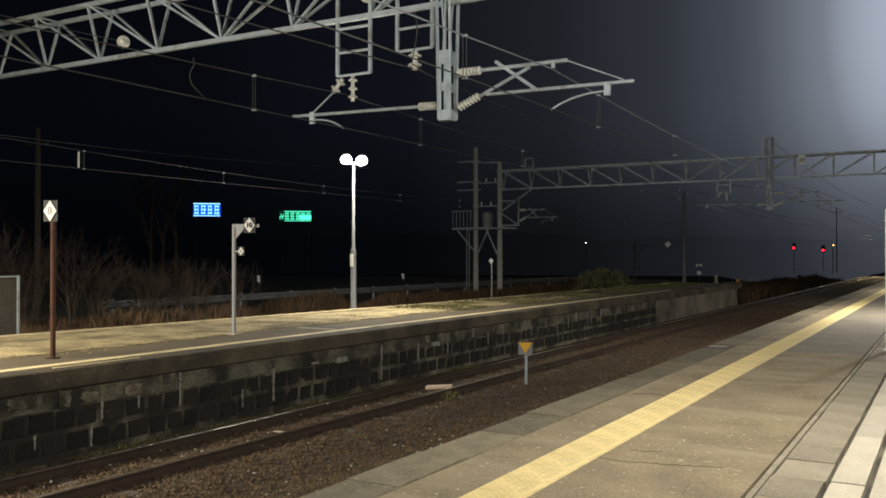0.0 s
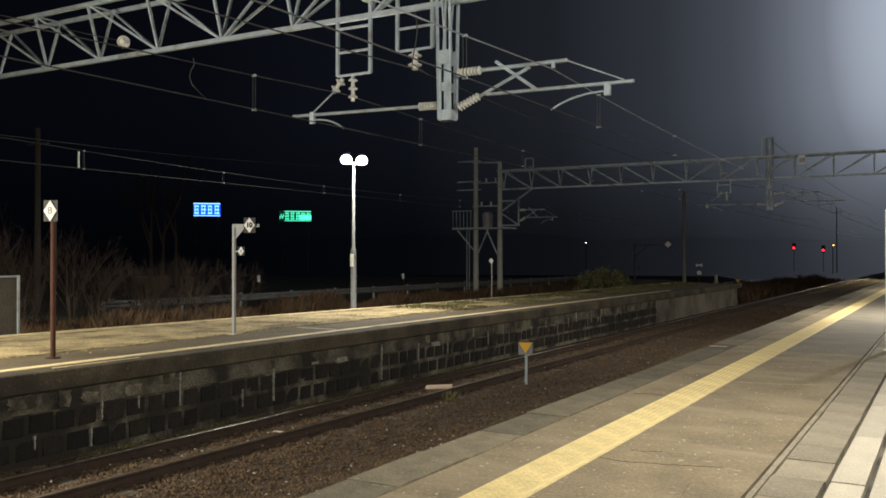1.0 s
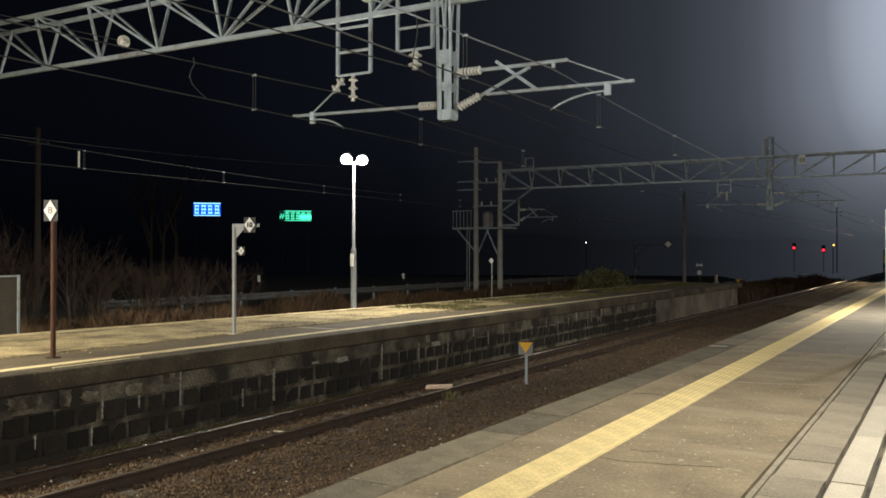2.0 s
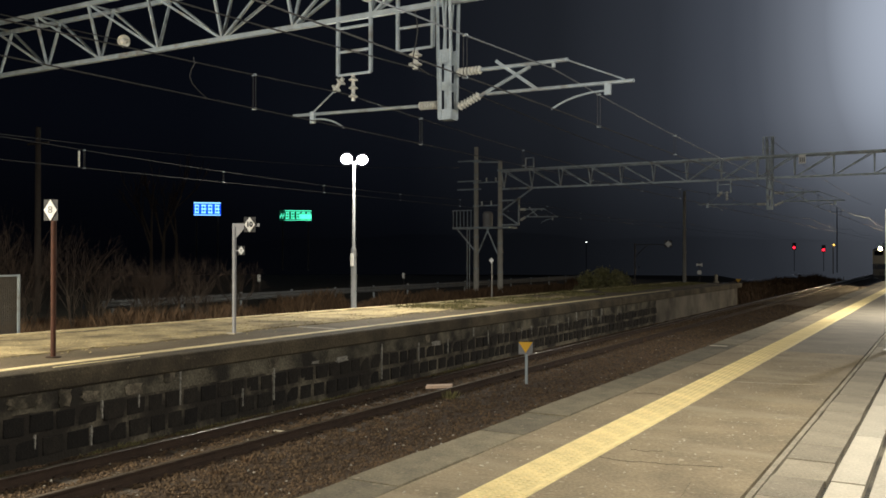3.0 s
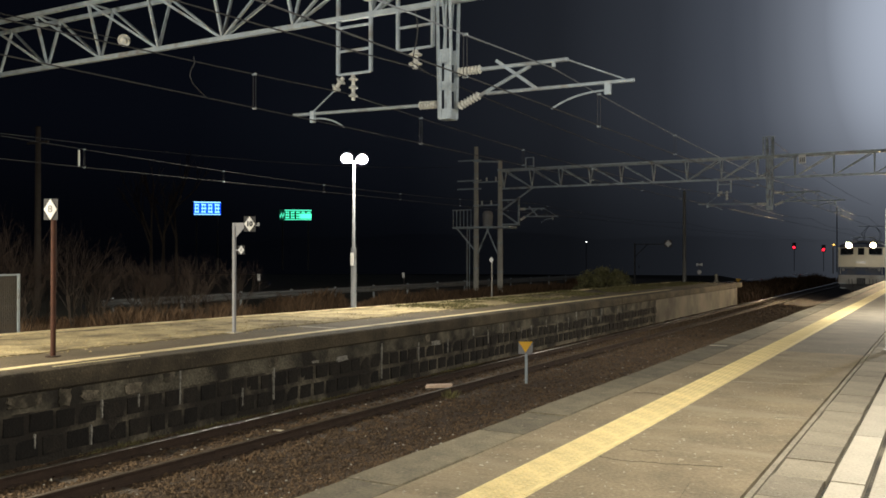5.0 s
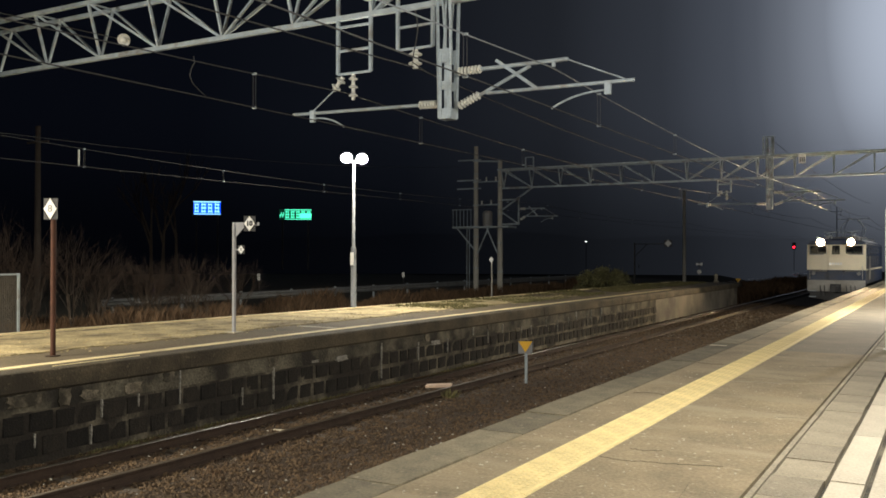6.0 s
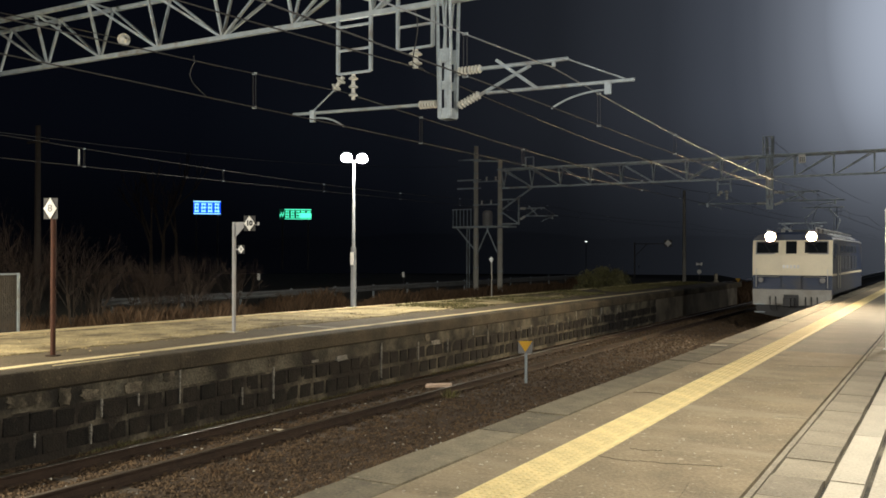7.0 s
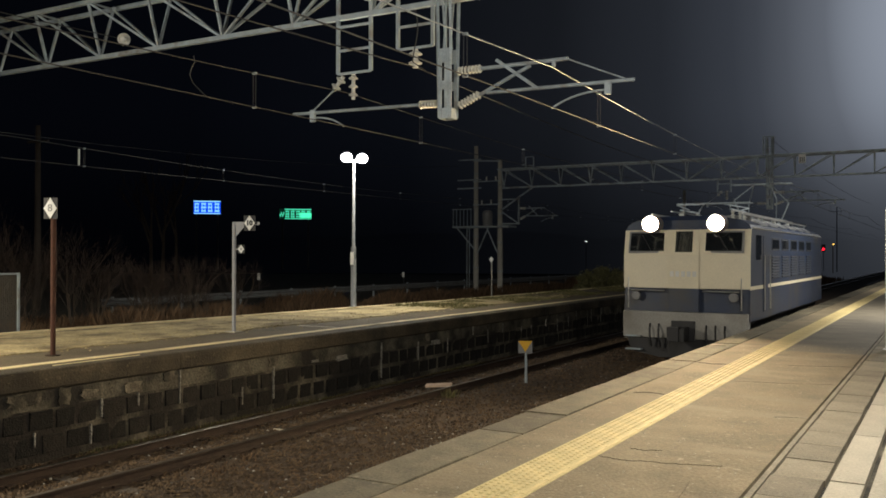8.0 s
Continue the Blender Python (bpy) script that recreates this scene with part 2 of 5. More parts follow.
M_GREENTEXT = glow("green_sign_text", (0.10, 0.95, 0.58), 1.3)

# ---------------------------------------------------------------- mesh helpers


def bx(bm, x0, x1, y0, y1, z0, z1, m=None):
    vs = [bm.verts.new((x, y, z)) for z in (z0, z1) for x, y in ((x0, y0), (x1, y0), (x1, y1), (x0, y1))]
    if m is not None:
        for v in vs:
            v.co = m @ v.co
    for q in ((3, 2, 1, 0), (4, 5, 6, 7), (0, 1, 5, 4), (1, 2, 6, 5), (2, 3, 7, 6), (3, 0, 4, 7)):
        bm.faces.new([vs[i] for i in q])
    return bm


def rod(bm, p, q, r0, r1=None, n=8, square=False):
    p, q = Vector(p), Vector(q)
    r1 = r0 if r1 is None else r1
    turn = (q - p).to_track_quat("Z", "Y").to_matrix()
    if square:
        n = 4
    off = math.pi / 4 if square else 0
    rings = []
    for c, r in ((p, r0), (q, r1)):
        rings.append([bm.verts.new(c + turn @ Vector((r * math.cos(off + 2 * math.pi * i / n), r * math.sin(off + 2 * math.pi * i / n), 0)))
                      for i in range(n)])
    for i in range(n):
        j = (i + 1) % n
        bm.faces.new((rings[0][i], rings[0][j], rings[1][j], rings[1][i]))
    bm.faces.new(rings[0][::-1])
    bm.faces.new(rings[1])
    return bm


def lathe(bm, profile, p, axis=(0, 0, 1), n=14, caps=True):
    """Turn (radius, height) pairs round an axis through p."""
    turn = Vector(axis).to_track_quat("Z", "Y").to_matrix()
    rings = []
    for r, h in profile:
        rings.append([bm.verts.new(Vector(p) + turn @ Vector((r * math.cos(2 * math.pi * i / n), r * math.sin(2 * math.pi * i / n), h)))
                      for i in range(n)])
    for a, b in zip(rings, rings[1:]):
        for i in range(n):
            j = (i + 1) % n
            bm.faces.new((a[i], a[j], b[j], b[i]))
    if caps:
        bm.faces.new(rings[0][::-1])
        bm.faces.new(rings[-1])
    return bm


def prism(bm, outline, axis, a, b):
    """Extrude a closed 2D outline along x, y or z from a to b."""
    def put(u, v, w):
        return {"x": (w, u, v), "y": (u, w, v), "z": (u, v, w)}[axis]
    r0 = [bm.verts.new(put(u, v, a)) for u, v in outline]
    r1 = [bm.verts.new(put(u, v, b)) for u, v in outline]
    n = len(outline)
    for i in range(n):
        j = (i + 1) % n
        bm.faces.new((r0[i], r0[j], r1[j], r1[i]))
    bm.faces.new(r0[::-1])
    bm.faces.new(r1)
    return bm


def mesh_of(name, bm, material, smooth=False, bevel=0.0):
    if bevel:
        bmesh.ops.bevel(bm, geom=list(bm.edges), offset=bevel, segments=2, affect="EDGES", profile=0.7)
    bmesh.ops.recalc_face_normals(bm, faces=bm.faces)
    me = bpy.data.meshes.new(name)
    bm.to_mesh(me)
    bm.free()
    me.materials.append(material)
    if smooth:
        for p in me.polygons:
            p.use_smooth = True
    return me


def thing(name, label, category, at=(0, 0, 0), rz=0.0, group="", kind=""):
    ob = new(name)
    ob.empty_display_size = 0.2
    ob.matrix_world = pose(*at, 0, 0, rz)
    return tagged(ob, label, category, group, kind)


def part(name, bm, material, parent=None, label="", smooth=False, bevel=0.0):
    ob = new(name, mesh_of(name, bm, material, smooth, bevel))
    if parent is not None:
        ob.parent = parent
    if label:
        tagged(ob, label)
    return ob


def piece(name, me, parent, m):
    ob = new(name, me)
    ob.parent = parent
    ob.matrix_basis = m
    return ob


def BM():
    return bmesh.new()


def whole(name, bm, material, label, category, kind="", smooth=False, bevel=0.0, group=""):
    return tagged(part(name, bm, material, None, "", smooth, bevel), label, category, group, kind)


def stuff_mesh(name, verts, faces, material, label, category, smooth=False):
    me = bpy.data.meshes.new(name)
    me.from_pydata(verts, [], faces)
    me.materials.append(material)
    me.update()
    return tagged(new(name, me), label, category, "", "stuff")

# ---------------------------------------------------------------- ground and platforms
PZ = 1.05            # platform level above the rails
EDGE = -3.65         # edge of the near platform
ISLE = -10.65        # edge of the island platform
NEAR_TRACK, FAR_TRACK, BACK_TRACK = -5.15, -9.1, -18.7


def build_ground():
    bm = BM()
    xs = [-1500, -600, -250, -120, -70, -45, -34, -28, -24, -22, -20.4, -17.2, -15.2, -10.4, -3.8, 4, 8, 20, 60, 200, 600, 1500]
    ys = [-1500, -400, -100, -30, 0, 10, 20, 30, 40, 50, 56, 64, 80, 100, 150, 220, 400, 800, 1500]

    def level(x, y):
        if y > 90 and x > -60:
            return -0.40
        if x <= -24:
            return 0.5
        if x <= -20.4:
            return 0.25
        if x <= -17.2:
            return -0.30
        if x <= -10.4:
            return -0.30
        if x <= -3.8:
            return -0.36
        return -0.1
    grid = [[bm.verts.new((x, y, level(x, y))) for x in xs] for y in ys]
    for a, b in zip(grid, grid[1:]):
        for i in range(len(xs) - 1):
            bm.faces.new((a[i], a[i + 1], b[i + 1], b[i]))
    whole("ground", bm, M_EARTH, "dark bare earth beside the railway at night", "ground", "structure")


def bumpy_sheet(x0, x1, y0, y1, nx, ny, level, amp, scale):
    bm = BM()
    rows = []
    for j in range(ny + 1):
        y = y0 + (y1 - y0) * j / ny
        rows.append([])
        for i in range(nx + 1):
            x = x0 + (x1 - x0) * i / nx
            rows[-1].append(bm.verts.new((x, y, level(x, y) + amp * noise.noise(Vector((x * scale, y * scale, 3.1))))))
    for a, b in zip(rows, rows[1:]):
        for i in range(nx):
            bm.faces.new((a[i], a[i + 1], b[i + 1], b[i]))
    return bm


def bed(x, y):
    """Height of the ballast: shoulders under both tracks, a shallow dip between them."""
    dip = 0.10 * math.exp(-((x + 7.1) / 0.55) ** 2)
    return -0.148 - dip - (0.05 if x < -10.2 else 0)


def build_ballast():
    whole("ballast_bed", bumpy_sheet(-10.62, -3.72, -12, 160, 46, 500, bed, 0.03, 2.3), M_BALLAST,
          "dark brown ballast bed between the platforms", "ballast", "structure", smooth=True)
    rng = random.Random(5)
    verts, faces = [], []
    for k in range(60000):
        t = rng.random()
        y = 4.5 + 48 * t ** 2.0
        x = rng.uniform(-10.5, -5.3)
        if min(abs(x - FAR_TRACK - 0.535), abs(x - FAR_TRACK + 0.535)) < 0.07:
            continue
        r = rng.uniform(0.014, 0.034) * (1 + 0.015 * y)
        z = bed(x, y) + 0.03 * noise.noise(Vector((x * 2.3, y * 2.3, 3.1))) + r * 0.25
        i = len(verts)
        a = rng.uniform(0, 6.28)
        for q in range(4):
            b = a + q * 1.571 + rng.uniform(-0.35, 0.35)
            f = r * rng.uniform(0.75, 1.2)
            verts.append((x + f * math.cos(b), y + f * math.sin(b), z + r * rng.uniform(-0.3, 0.25)))
        verts.append((x + r * rng.uniform(-0.3, 0.3), y + r * rng.uniform(-0.3, 0.3), z + r * rng.uniform(0.5, 0.9)))
        faces += [(i, i + 1, i + 4), (i + 1, i + 2, i + 4), (i + 2, i + 3, i + 4), (i + 3, i, i + 4)]
    stuff_mesh("ballast_stones", verts, faces, M_STONE, "loose angular brown ballast stones", "ballast")
    verts, faces = [], []
    for k in range(420):
        y, x = 4.5 + 40 * rng.random() ** 1.6, rng.uniform(-10.4, -5.4)
        r = rng.uniform(0.012, 0.030)
        z = bed(x, y) + r * 0.9 + 0.02
        i = len(verts)
        for q in range(4):
            b = q * 1.571 + rng.uniform(-0.5, 0.5)
            verts.append((x + r * math.cos(b), y + r * math.sin(b), z + r * rng.uniform(-0.3, 0.2)))
        verts.append((x, y, z + r * 0.7))
        faces += [(i, i + 1, i + 4), (i + 1, i + 2, i + 4), (i + 2, i + 3, i + 4), (i + 3, i, i + 4)]
    stuff_mesh("pale_chips", verts, faces, M_LIME, "scattered pale stone chips in the ballast", "ballast")


RAIL = [(-0.065, -0.15), (0.065, -0.15), (0.065, -0.14), (0.012, -0.115), (0.010, -0.045), (0.033, -0.035), (0.033, -0.012),
        (-0.033, -0.012), (-0.033, -0.035), (-0.010, -0.045), (-0.012, -0.115), (-0.065, -0.14)]


def build_track(name, x, y0, y1, label):
    track = thing(name, label, "railway track", (x, 0, 0), kind="structure")
    for sx in (-0.535, 0.535):
        bm = BM()
        prism(bm, [(u + sx, v) for u, v in RAIL], "y", y0, y1)
        r = part("rail", bm, M_RUST, track, "rust-brown steel rail")
        bm = BM()
        half = [(0.033, -0.012), (0.0326, -0.009), (0.0312, -0.006), (0.028, -0.0032), (0.021, -0.0012), (0.010, -0.0003)]
        prism(bm, [(sx + u, v) for u, v in half] + [(sx - u, v) for u, v in half[::-1]], "y", y0, y1)
        # this rail takes the dimmed copy, so the missing gleam is in its colour
        worn = name == "track_far" and sx > 0
        part("rail_head", bm, M_RAILDIM if worn else M_RAILTOP, r, "running surface darkened to hold back lamp gleam" if worn else "polished running surface", smooth=True)
    return track


def build_sleepers(track, x, y0, y1, step=0.61):
    bm = BM()
    bx(bm, -1.0, 1.0, -0.11, 0.11, -0.30, -0.145)
    me = mesh_of("sleeper", bm, M_SLEEPER, bevel=0.012)
    bm = BM()
    for s in (-0.535, 0.535):
        for d in (-0.085, 0.085):
            bx(bm, s + d - 0.025, s + d + 0.025, -0.05, 0.05, -0.145, -0.112)
    clip = mesh_of("rail_clip", bm, M_RUST)
    y, k = y0, 0
    rng = random.Random(2)
    while y < y1:
        m = pose(rng.uniform(-0.02, 0.02), y, rng.uniform(-0.012, 0.004), 0, 0, rng.uniform(-1, 1))
        s = piece("sleeper", me, track, m)
        piece("rail_clips", clip, s, pose(0, 0, 0))
        y += step


def build_near_platform():
    """Core, then the paving strips with recessed joints: coping slabs, asphalt, tactile strip, drain covers, pale paving."""
    y0, y1 = -25.0, 62.0
    core = thing("platform_near", "long station platform with asphalt paving and concrete edge", "platform", kind="structure")
    bm = BM()
    bx(bm, EDGE + 0.14, 9.0, y0, y1, -0.5, PZ - 0.05)
    part("platform_body", bm, M_WALL, core, "dark concrete platform wall")
    bm = BM()
    bx(bm, -3.20, -2.742, y0, y1, PZ - 0.06, PZ)
    part("paving", bm, M_ASPHALT, core, "worn grey-brown asphalt")
    bm = BM()
    bx(bm, -2.36, -1.175, y0, 15.19, PZ - 0.06, PZ + 0.002)
    part("paving", bm, M_ASPHALT, core, "worn grey-brown asphalt")
    bm = BM()
    bx(bm, -2.36, -1.175, 15.21, y1, PZ - 0.06, PZ - 0.002)
    part("paving", bm, M_ASPHALT_DARK, core, "darker newer asphalt")
    bm = BM()
    bx(bm, -1.155, -1.115, y0, y1, PZ - 0.06, PZ - 0.002)
    part("drain_lip", bm, M_DRAIN, core, "narrow concrete drain lip")
    bm = BM()
    bx(bm, -0.46, 9.0, y0, y1, PZ - 0.06, PZ)
    part("paving", bm, M_PALE, core, "pale concrete paving")
    return core


def build_near_pieces(core):
    rng = random.Random(9)
    bm = BM()
    bx(bm, 0, 0.425, 0.006, 0.994, -0.16, 0)
    slab = mesh_of("coping_slab", bm, M_SLAB, bevel=0.008)
    for k in range(72):
        y = -10 + k * 1.0
        piece("coping_slab", slab, core, pose(EDGE + rng.uniform(-0.008, 0.008), y, PZ + rng.uniform(-0.004, 0.005), rng.uniform(-0.15, 0.15), 0, 0))
    bm = BM()
    bx(bm, 0, 0.378, 0.0005, 0.3995, -0.05, 0.003)
    prism(bm, [(0.325, 0.0025), (0.358, 0.0025), (0.352, 0.008), (0.331, 0.008)], "y", 0.003, 0.397)
    for i in range(5):
        for q in range(6):
            lathe(bm, [(0.019, 0.0025), (0.013, 0.008)], (0.034 + i * 0.060, 0.034 + q * 0.0664, 0), n=6)
    tile = mesh_of("tactile_tile", bm, M_TACTILE)
    tile.materials.append(M_TACTILE_DIRT)
    for p in tile.polygons:
        if p.center.z < 0.0055 and p.center.x < 0.30:
            p.material_index = 1
    for k in range(176):
        piece("tactile_tile", tile, core, pose(-2.74, -8 + k * 0.4, PZ + rng.uniform(-0.001, 0.001)))
    bm = BM()
    bx(bm, 0, 0.345, 0.002, 0.598, -0.06, 0)
    cover = mesh_of("drain_cover", bm, M_DRAIN, bevel=0.006)
    for k in range(110):
        piece("drain_cover", cover, core, pose(-1.10 + rng.uniform(-0.004, 0.004), -6 + k * 0.6, PZ + rng.uniform(-0.006, 0.002), 0, 0, rng.uniform(-0.3, 0.3)))
    bm = BM()
    bx(bm, 0, 0.215, 0.003, 0.897, -0.06, 0)
    pale = mesh_of("pale_paving_slab", bm, M_PALE, bevel=0.006)
    for k in range(70):
        piece("pale_paving_slab", pale, core, pose(-0.72, -6 + k * 0.9, PZ + rng.uniform(-0.004, 0.004)))


def build_paving_wear(core):
    """Hairline cracks, a repaired seam and loose chips on the asphalt of the near platform."""
    rng = random.Random(44)
    cracks = [((-2.36, 6.51), (-2.20, 6.45), (-1.83, 6.52), (-1.45, 6.63)), ((-2.23, 6.88), (-2.12, 6.86), (-1.98, 6.93)),
              ((-1.62, 5.2), (-1.50, 5.6), (-1.55, 6.1)), ((-3.10, 9.7), (-2.95, 9.78), (-2.76, 9.74)), ((-3.18, 12.9), (-2.95, 12.8), (-2.76, 12.87))]
    seams = [((-1.47, 8.92), (-1.30, 8.98), (-1.18, 9.01)), ((-1.98, 13.17), (-1.60, 13.3), (-1.19, 13.45)), ((-2.34, 11.2), (-1.8, 11.3), (-1.2, 11.5))]
    for lines, mt, wide, nm in ((cracks, M_CRACK, 0.0035, "crack"), (seams, M_DRAIN, 0.018, "repair_seam")):
        for line in lines:
            pts = []
            for p, q in zip(line, line[1:]):
                pts += [Vector(p).lerp(Vector(q), i / 8) for i in range(8)]
            pts.append(Vector(line[-1]))
            bm = BM()
            prev = None
            for p in pts:
                w = wide * rng.uniform(0.35, 1.2)
                c = p + Vector((0, rng.uniform(-0.014, 0.014)))
                ring = [bm.verts.new(v) for v in ((c.x, c.y - w, PZ - 0.01), (c.x, c.y + w, PZ - 0.01), (c.x, c.y + w, PZ + 0.005), (c.x, c.y - w, PZ + 0.005))]
                if prev:
                    for k in range(4):
                        bm.faces.new((prev[k], prev[(k + 1) % 4], ring[(k + 1) % 4], ring[k]))
                else:
                    bm.faces.new(ring[::-1])
                prev = ring
            bm.faces.new(prev)
            part(nm, bm, mt, core)
    verts, faces = [], []
    for k in range(240):
        x, y = rng.uniform(-3.15, -1.2), 4.5 + 12 * rng.random() ** 1.4
        if -2.76 < x < -2.34:
            continue
        r, i, a = rng.uniform(0.004, 0.013), len(verts), rng.uniform(0, 6.28)
        for q in range(4):
            b = a + q * 1.571 + rng.uniform(-0.4, 0.4)
            verts.append((x + r * math.cos(b), y + r * math.sin(b) * 1.2, PZ + 0.001))
        verts.append((x, y, PZ + 0.002 + r * 0.7))
        faces += [(i + q, i + (q + 1) % 4, i + 4) for q in range(4)]
    stuff_mesh("stone_chips", verts, faces, M_PALE, "small pale stone chips lying on the platform asphalt", "gravel")


def isle_back(y):
    return -15.9 + 1.15 * min(1.0, max(0.0, (y - 9) / 15)) + 0.03 * max(0, y - 24)


def strip(name, x0, x1, y0, y1, z, material, parent, label="", thick=0.05, step=1.5, wob=0.0):
    """A paving strip whose sides may follow a function of y."""
    f0 = x0 if callable(x0) else (lambda y: x0)
    f1 = x1 if callable(x1) else (lambda y: x1)
    bm = BM()
    n = max(1, int((y1 - y0) / step))
    prev = None
    for i in range(n + 1):
        y = y0 + (y1 - y0) * i / n
        w0 = wob * noise.noise(Vector((y * 0.9, 1.7, x0 if not callable(x0) else 0)))
        w1 = wob * noise.noise(Vector((y * 0.8, 5.1, x1 if not callable(x1) else 0)))
        a, b = f0(y) + w0, f1(y) + w1
        ring = [bm.verts.new(p) for p in ((a, y, z - thick), (b, y, z - thick), (b, y, z), (a, y, z))]
        if prev:
            for q in range(4):
                r = (q + 1) % 4
                bm.faces.new((prev[q], prev[r], ring[r], ring[q]))
        else:
            bm.faces.new(ring[::-1])
        prev = ring
    bm.faces.new(prev)
    return part(name, bm, material, parent, label)


def build_island():
    isle = thing("platform_island", "old island platform with weathered stone wall and sandy top", "platform", kind="structure")
    y0, y1 = -14.0, 52.0
    strip("platform_body", ISLE + 0.0, lambda y: isle_back(y) , y0, y1, PZ - 0.06, M_WALL, isle, "dark stained concrete", thick=1.5)
    strip("edge_line", -10.97, -11.17, y0, 40, PZ + 0.008, M_PALELINE, isle, "faded pale yellow line", thick=0.05, step=0.5, wob=0.025)
    strip("edge_line", -10.755, -10.79, 7.9, 9.4, PZ + 0.006, M_PALELINE, isle, "worn remnant of an older white line", thick=0.01, step=0.2, wob=0.03)
    strip("paving", ISLE - 0.40, lambda y: isle_back(y), y0, y1, PZ - 0.004, M_ISLAND, isle, "patched dark asphalt", thick=0.05)
    strip("sand", -12.45, lambda y: isle_back(y) + 0.35, y0, 30, PZ + 0.012, M_SAND, isle, "dry sandy gravel with withered grass", thick=0.05, step=0.4, wob=0.35)
    strip("back_kerb", lambda y: isle_back(y) + 0.14, lambda y: isle_back(y) - 0.04, y0, y1, PZ + 0.03, M_PALELINE, isle, "pale concrete kerb", thick=0.4)
    strip("wall_backing", ISLE + 0.062, ISLE - 0.30, y0, 36.0, PZ - 0.27, M_MORTAR, isle, "pale mortar", thick=1.2)
    strip("end_wall", ISLE + 0.07, ISLE - 0.30, 36.0, y1 + 0.05, PZ - 0.03, M_NEWWALL, isle, "plain pale concrete wall", thick=1.5)
    return isle


def build_island_blocks(isle):
    rng = random.Random(21)
    # coping stones with a worn, rounded nose
    nose = [(-0.40, -0.28), (0.09, -0.28), (0.12, -0.25), (0.12, -0.085), (0.108, -0.045), (0.082, -0.015), (0.045, -0.002), (-0.40, 0.0)]
    bm = BM()
    prism(bm, nose, "y", 0.001, 2.3985)
    stone = mesh_of("coping_stone", bm, M_COPING)
    for k in range(28):
        piece("coping_stone", stone, isle, pose(ISLE + rng.uniform(-0.005, 0.005), -14 + k * 2.4, PZ + rng.uniform(-0.003, 0.003), rng.uniform(-0.08, 0.08), 0, rng.uniform(-0.15, 0.15)))
    meshes = []
    for k in range(5):
        bm = BM()
        bx(bm, 0, 0.07, 0, 0.315, 0, 0.27)
        for v in bm.verts:
            if v.co.x > 0.04:
                v.co.y = 0.1575 + (v.co.y - 0.1575) * rng.uniform(0.86, 0.95)
                v.co.z = 0.135 + (v.co.z - 0.135) * rng.uniform(0.84, 0.95)
                v.co.x += rng.uniform(-0.012, 0.015)
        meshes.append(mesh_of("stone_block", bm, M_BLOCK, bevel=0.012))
    for row, z in enumerate((0.22, -0.105)):
        y = 2.0 + row * 0.19
        while y < 36:
            f = rng.uniform(0.88, 1.25)
            m = pose(ISLE + 0.005 + rng.uniform(-0.012, 0.008), y, z + rng.uniform(-0.008, 0.008)) @ Matrix.Diagonal((1, f, 1, 1))
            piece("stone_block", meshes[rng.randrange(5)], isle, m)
            y += 0.315 * f + rng.choice((0.03, 0.04, 0.055, 0.07))
    # stained upper band with pale patched areas, and lime that has run from the joints
    strip("upper_band", ISLE + 0.075, ISLE - 0.1, 2.0, 36.0, 0.785, M_WALL, isle, "stained concrete band", thick=0.275, step=0.7, wob=0.02)
    patches = ((7.92, 0.23, 0.51, 0.78), (7.32, 0.58, 0.58, 0.77), (8.33, 0.33, 0.54, 0.69), (9.11, 0.36, 0.52, 0.70), (9.79, 0.24, 0.61, 0.78),
               (12.24, 0.32, 0.56, 0.78), (13.44, 0.26, 0.53, 0.58), (14.30, 0.44, 0.47, 0.59), (18.01, 0.45, 0.47, 0.59), (17.62, 0.23, 0.57, 0.77),
               (20.84, 0.36, 0.58, 0.77), (22.60, 0.34, 0.45, 0.56))
    for k, (y, w, z0, z1) in enumerate(patches):
        ring = []
        for i in range(18):
            a = 2 * math.pi * i / 18
            f = rng.uniform(0.72, 1.08)
            ring.append((y + w * 0.5 * f * max(-0.9, min(0.9, 1.25 * math.cos(a))), (z0 + z1) / 2 + (z1 - z0) * 0.5 * f * max(-0.95, min(0.95, 1.25 * math.sin(a)))))
        bm = BM()
        prism(bm, ring, "x", ISLE + 0.05, ISLE + 0.092)
        part("pale_patch", bm, M_LIME if k in (6, 7, 8) else M_PATCH, isle, "pale patch of bare concrete")
    runs = ((10.02, 0.05, 0.24, 0.78), (12.25, 0.055, 0.0, 0.57), (15.72, 0.05, -0.04, 0.71), (17.23, 0.07, 0.19, 0.61), (19.90, 0.08, 0.55, 0.78),
            (20.73, 0.05, 0.28, 0.67), (21.61, 0.06, 0.49, 0.72), (18.59, 0.035, 0.23, 0.59), (9.20, 0.043, 0.32, 0.52), (8.36, 0.048, -0.09, 0.19),
            (7.47, 0.034, 0.02, 0.21), (8.54, 0.049, 0.26, 0.52), (29.46, 0.12, 0.53, 0.78), (11.44, 0.042, 0.01, 0.31), (27.04, 0.10, 0.52, 0.78))
    more = [(23 + k * 0.8 + rng.uniform(-0.3, 0.3), rng.uniform(0.02, 0.05), rng.uniform(0.2, 0.5), rng.uniform(0.55, 0.78)) for k in range(12)]
    for y, w, z0, z1 in list(runs) + more:
        left, right = [], []
        for i in range(13):
            z = z1 + (z0 - z1) * i / 12
            c = y + rng.uniform(-0.004, 0.004)
            f = w * 0.5 * rng.uniform(0.35, 1.0) * (1 - 0.5 * i / 12)
            left.append((c - f, z))
            right.append((c + f, z))
        bm = BM()
        prism(bm, left + right[::-1], "x", ISLE + 0.05, ISLE + 0.091)
